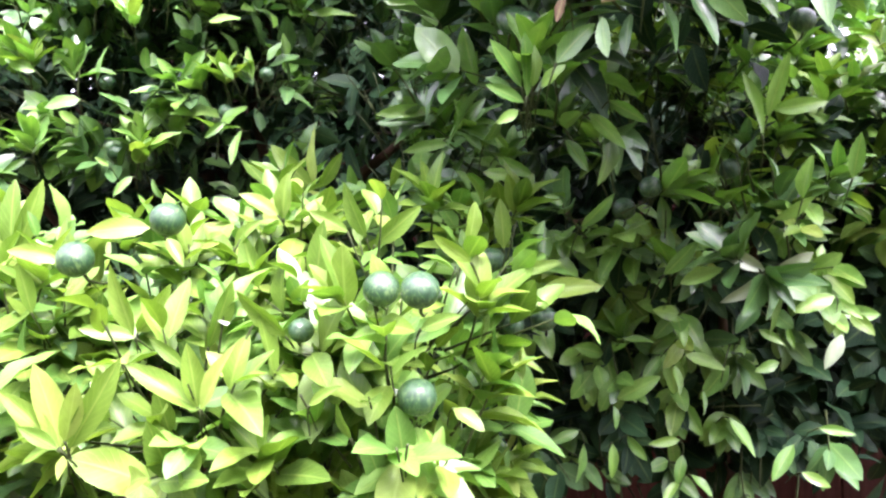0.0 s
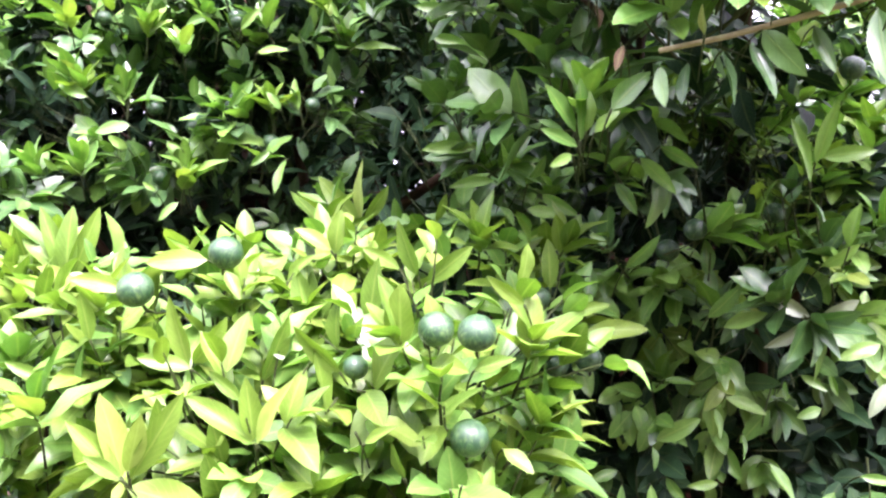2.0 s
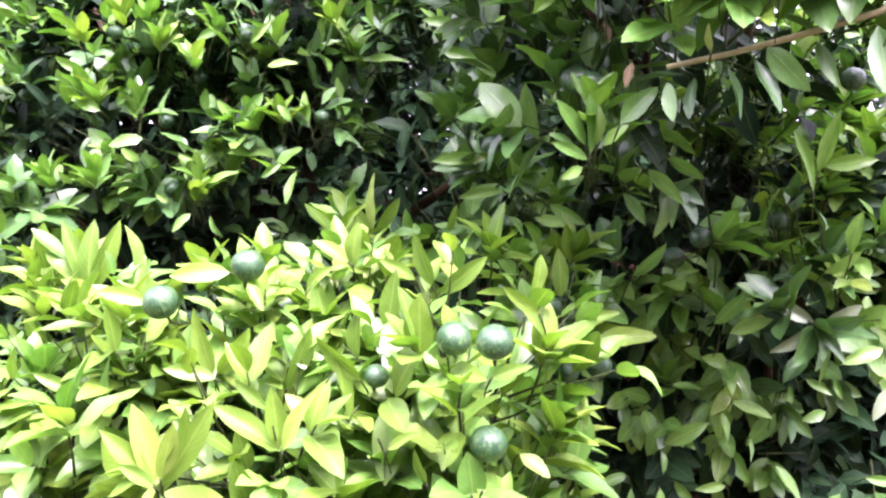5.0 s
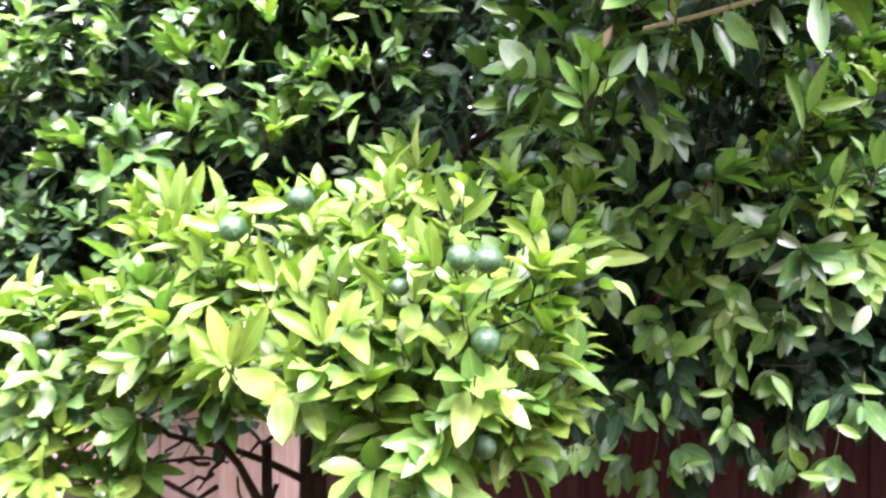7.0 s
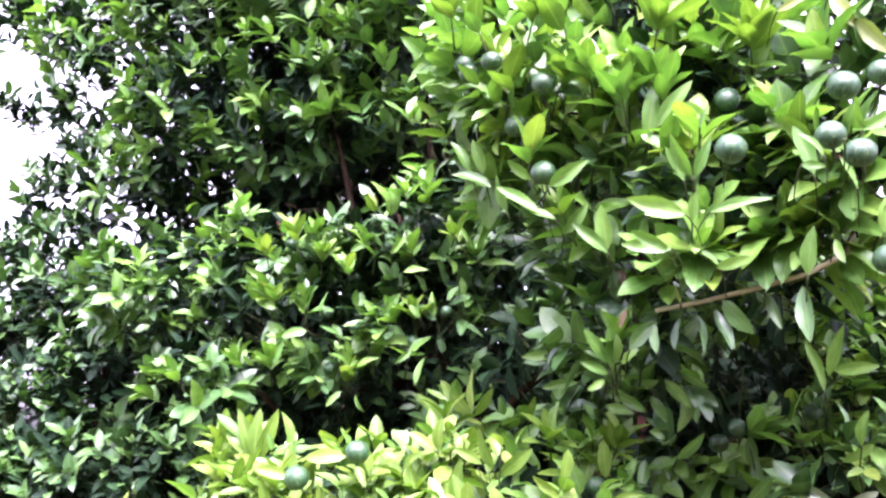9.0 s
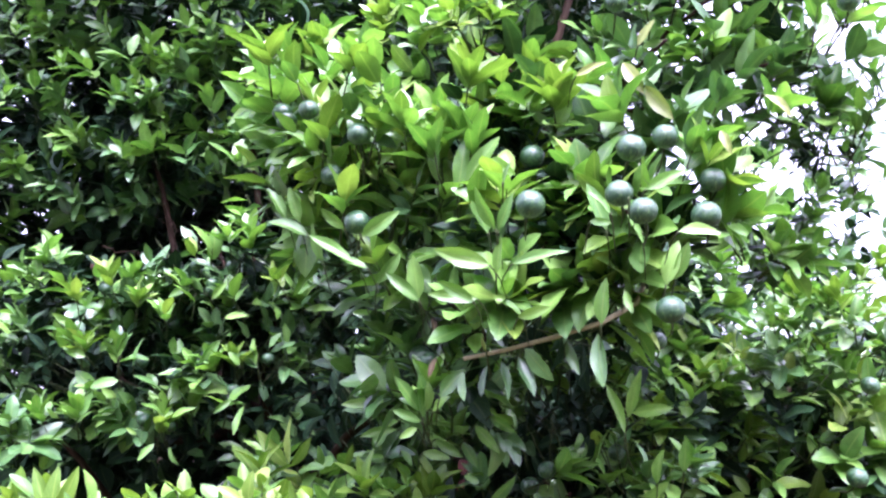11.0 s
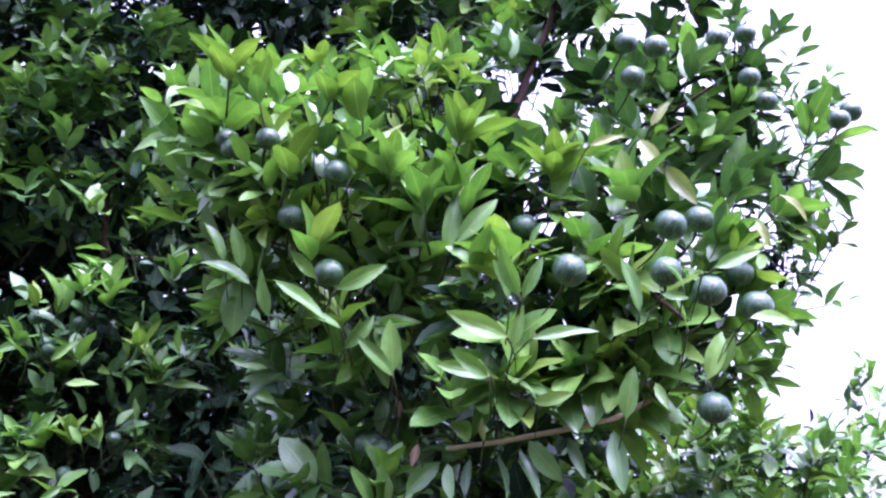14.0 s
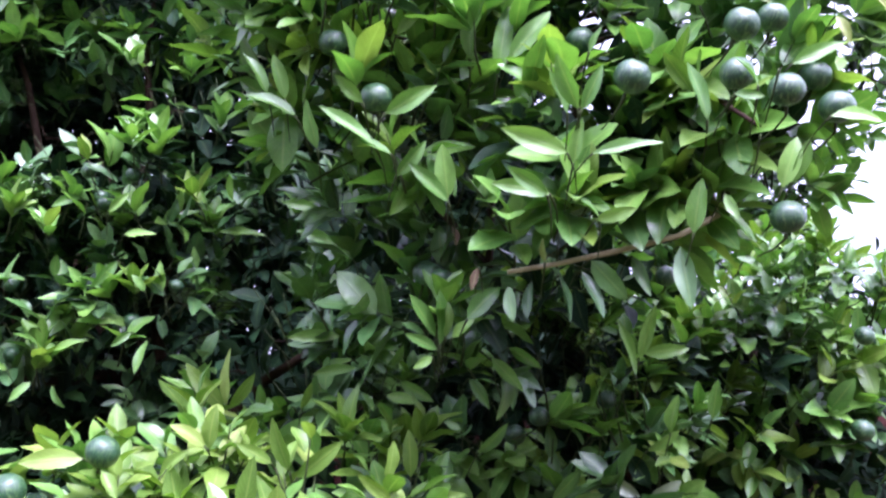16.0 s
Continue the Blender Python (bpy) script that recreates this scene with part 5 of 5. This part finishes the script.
def build_upper_tree():
    tree = thing("citrus_tree", (0.72, 2.55, 0), "tall citrus tree with spreading boughs and large green fruit", "tree", "citrus trees")
    g = Bough(14)
    limb(tree, "trunk", wander((0.72, 2.6, -0.05), (0.6, 2.5, 1.9), 7, 0.02, 5), 0.05, 0.03, BARK, 5)
    limb(tree, "limb", wander((0.6, 2.5, 1.88), (0.46, 1.8, 2.42), 4, 0.01, 6), 0.024, 0.014, BARK, 6)
    limb(tree, "branch", [(0.225, 1.315, 1.845), (0.30, 1.30, 1.857), (0.38, 1.28, 1.873), (0.46, 1.26, 1.892), (0.52, 1.27, 1.925), (0.55, 1.36, 1.99)], 0.0034, 0.0046, TAN, 9, 8, "tan bare branch")
    limb(tree, "limb", [(0.55, 1.355, 1.985), (0.565, 1.45, 2.08), (0.55, 1.6, 2.22), (0.48, 1.78, 2.4)], 0.005, 0.007, BARK, 12, 7)
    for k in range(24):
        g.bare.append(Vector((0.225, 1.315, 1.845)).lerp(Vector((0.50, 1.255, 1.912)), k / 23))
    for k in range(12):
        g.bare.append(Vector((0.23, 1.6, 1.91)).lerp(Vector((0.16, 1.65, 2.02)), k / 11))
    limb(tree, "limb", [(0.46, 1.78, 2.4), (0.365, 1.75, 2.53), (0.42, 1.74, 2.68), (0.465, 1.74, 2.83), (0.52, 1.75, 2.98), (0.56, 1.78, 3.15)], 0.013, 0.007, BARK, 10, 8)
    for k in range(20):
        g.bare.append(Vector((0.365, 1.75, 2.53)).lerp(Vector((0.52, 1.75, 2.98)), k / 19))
    limb(tree, "limb", [(0.40, 1.76, 2.5), (0.26, 1.68, 2.2), (0.24, 1.61, 1.92), (0.19, 1.63, 1.99), (0.14, 1.66, 2.05)], 0.010, 0.005, BARK, 11, 7)
    ends = ((0.05, 1.4, 2.25), (0.35, 1.25, 2.0), (0.52, 1.12, 2.0), (0.6, 1.25, 2.4), (0.9, 1.4, 2.45), (0.25, 1.6, 2.6), (0.75, 1.4, 2.6))
    for k, b in enumerate(ends):
        limb(tree, "limb", wander((0.5 - 0.01 * k, 1.78, 2.38 + 0.02 * k), b, 6, 0.02, 100 + k), 0.007, 0.003, BARK, 100 + k, 6)
    for row in RIGHT_SPRIGS:
        g.lobe(*row, ("mid", "fresh"), per=0.0022, size=0.046, deep=0, count=(5, 8))
    # High clumps on the right take duller tones, their backlit darkness put into colour.
    for row in UPPER_LOBES:
        g.lobe(*row, ("fresh", "mid", "fresh") if row[0] < 0.2 and row[2] < 2.2 else ("mid", "mid", "fresh") if row[0] > 0.45 and row[2] > 2.2 else ("fresh", "young", "fresh"), size=0.08, per=0.0024, inner=("fresh", "mid", "old_shaded"), edge=0.72, deep=0.3 if row[0] < 0.5 else 0)
    for row in UPPER_BOUGH_LOBES:
        g.lobe(*row, ("fresh", "young"), size=0.078, per=0.0026, inner=("fresh", "mid"), edge=0.7, deep=0.1)
    # Clumps past x 0.4 likewise carry backlit dullness in their leaf tone.
    for row in TOP_LOBES:
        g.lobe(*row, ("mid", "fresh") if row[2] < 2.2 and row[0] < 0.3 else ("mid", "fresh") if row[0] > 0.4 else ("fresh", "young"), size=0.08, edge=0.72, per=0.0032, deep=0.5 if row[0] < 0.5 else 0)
    g.hollows(HOLLOWS_HIGH)
    g.heroes(UPPER_SHOOTS, ("fresh", "young"), 0.082, (5, 8))
    g.heroes(UPPER_ROSETTES, ("fresh", "young"), 0.076, (5, 8))
    g.heroes(UPPER_SHOOTS_LOW, ("fresh", "mid"), 0.074, (6, 9))
    g.heroes(UPPER_SHOOTS_HANGING, ("fresh", "mid"), 0.07, (4, 7))
    g.leaves(UPPER_LEAVES, "fresh")
    g.leaves(UPPER_LEAVES_A, "fresh")
    g.leaves(UPPER_LEAVES_B, "fresh")
    g.leaves(UPPER_HANGING_LEAVES, "mid")
    g.leaves(YELLOWING_LEAVES, "yellow")
    g.leaves(WITHERED_LEAVES, "brown")
    g.fruits(UPPER_FRUIT, 0.0225)
    g.fruits(UPPER2_FRUIT, 0.021)
    g.fruits(UPPER3_FRUIT, 0.020)
    grow(tree, g)


def build_shade_thicket():
    """The dense growth behind the trees, over the fence, with shade put into its near-black leaves."""
    g = Bough(16)
    rg = g.rg
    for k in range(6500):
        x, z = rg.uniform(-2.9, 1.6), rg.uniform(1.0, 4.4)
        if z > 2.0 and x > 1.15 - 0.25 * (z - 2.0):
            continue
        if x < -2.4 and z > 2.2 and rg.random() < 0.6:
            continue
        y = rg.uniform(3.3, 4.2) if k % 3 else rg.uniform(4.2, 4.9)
        g.shoot((x, y, z), (rg.uniform(-1, 1), rg.uniform(-1, 0), rg.uniform(-0.2, 1)), 0.16, rg.randint(6, 8), rg.uniform(0.09, 0.12) if k % 3 else 0.17, ("old_shaded",), coarse=True)
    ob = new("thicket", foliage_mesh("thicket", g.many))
    tagged(ob, "dense foliage behind the citrus trees, shade put into its dark green", "foliage", kind="stuff")


def build_undergrowth():
    """Old inner leaves between the right-hand boughs and the fence, blackened to put the gaps' shade into colour."""
    g = Bough(17)
    rg = g.rg
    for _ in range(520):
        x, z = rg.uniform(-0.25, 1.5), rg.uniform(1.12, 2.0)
        g.shoot((x, rg.uniform(2.35, 2.95), z), (rg.uniform(-1, 1), rg.uniform(-1, 0), rg.uniform(-0.6, 0.6)), 0.13, rg.randint(6, 8), rg.uniform(0.075, 0.1), ("old_shaded",), coarse=True)
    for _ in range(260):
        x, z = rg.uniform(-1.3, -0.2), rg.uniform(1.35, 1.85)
        g.shoot((x, rg.uniform(2.7, 3.05), z), (rg.uniform(-1, 1), rg.uniform(-1, 0), rg.uniform(-0.6, 0.6)), 0.13, rg.randint(6, 8), rg.uniform(0.075, 0.1), ("old_shaded",), coarse=True)
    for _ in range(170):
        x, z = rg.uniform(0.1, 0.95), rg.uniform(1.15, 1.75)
        g.shoot((x, rg.uniform(2.1, 2.35), z), (rg.uniform(-1, 1), rg.uniform(-1, 0), rg.uniform(-0.8, 0.4)), 0.12, rg.randint(5, 8), rg.uniform(0.07, 0.09), ("old_shaded",))
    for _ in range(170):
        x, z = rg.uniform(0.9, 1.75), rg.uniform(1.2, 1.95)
        g.shoot((x, rg.uniform(2.5, 3.0), z), (rg.uniform(-1, 1), rg.uniform(-1, 0), rg.uniform(-0.6, 0.6)), 0.13, rg.randint(6, 8), rg.uniform(0.075, 0.1), ("old_shaded",), coarse=True)
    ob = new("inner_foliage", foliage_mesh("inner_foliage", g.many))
    tagged(ob, "dark inner leaves hanging before the fence, shade put into their colour", "foliage", kind="stuff")


def build_low_shrub():
    shrub = thing("low_shrub", (-1.3, 2.5, 0), "small pale green shrub at the foot of the fence", "shrub")
    g = Bough(18)
    for k in range(5):
        x = -1.62 + 0.17 * k
        limb(shrub, "stem", wander((-1.3 + 0.04 * (k - 2), 2.5, -0.03), (x, 2.5, 0.52), 4, 0.02, 130 + k), 0.007, 0.004, TWIG, 130 + k, 5)
        g.lobe(x, 2.5, 0.52 + 0.04 * (k % 2), 0.12, 0.10, ("fresh", "young"), per=0.003, size=0.06, deep=0)
    grow(shrub, g)


def build_stake():
    stake = thing("garden_stake", (-1.25, 2.2, 0), "short orange-brown wooden stake beside the citrus tree", "stake")
    bm = bmesh.new()
    bmesh.ops.create_cube(bm, size=1, matrix=Matrix.Translation((0, 0, 0.34)) @ Matrix.Diagonal((0.035, 0.035, 0.78, 1)))
    for v in bm.verts:
        if v.co.z > 0.5:
            v.co.x *= 0.85
            v.co.y *= 0.85
    bmesh.ops.bevel(bm, geom=bm.edges[:], offset=0.004, segments=1, affect="EDGES")
    part("post", bm, STAKE_WOOD, stake)


build_low_shrub()
build_stake()
build_front_tree()
build_back_tree()
build_far_left_tree()
build_right_tree()
build_upper_tree()
build_shade_thicket()
build_undergrowth()
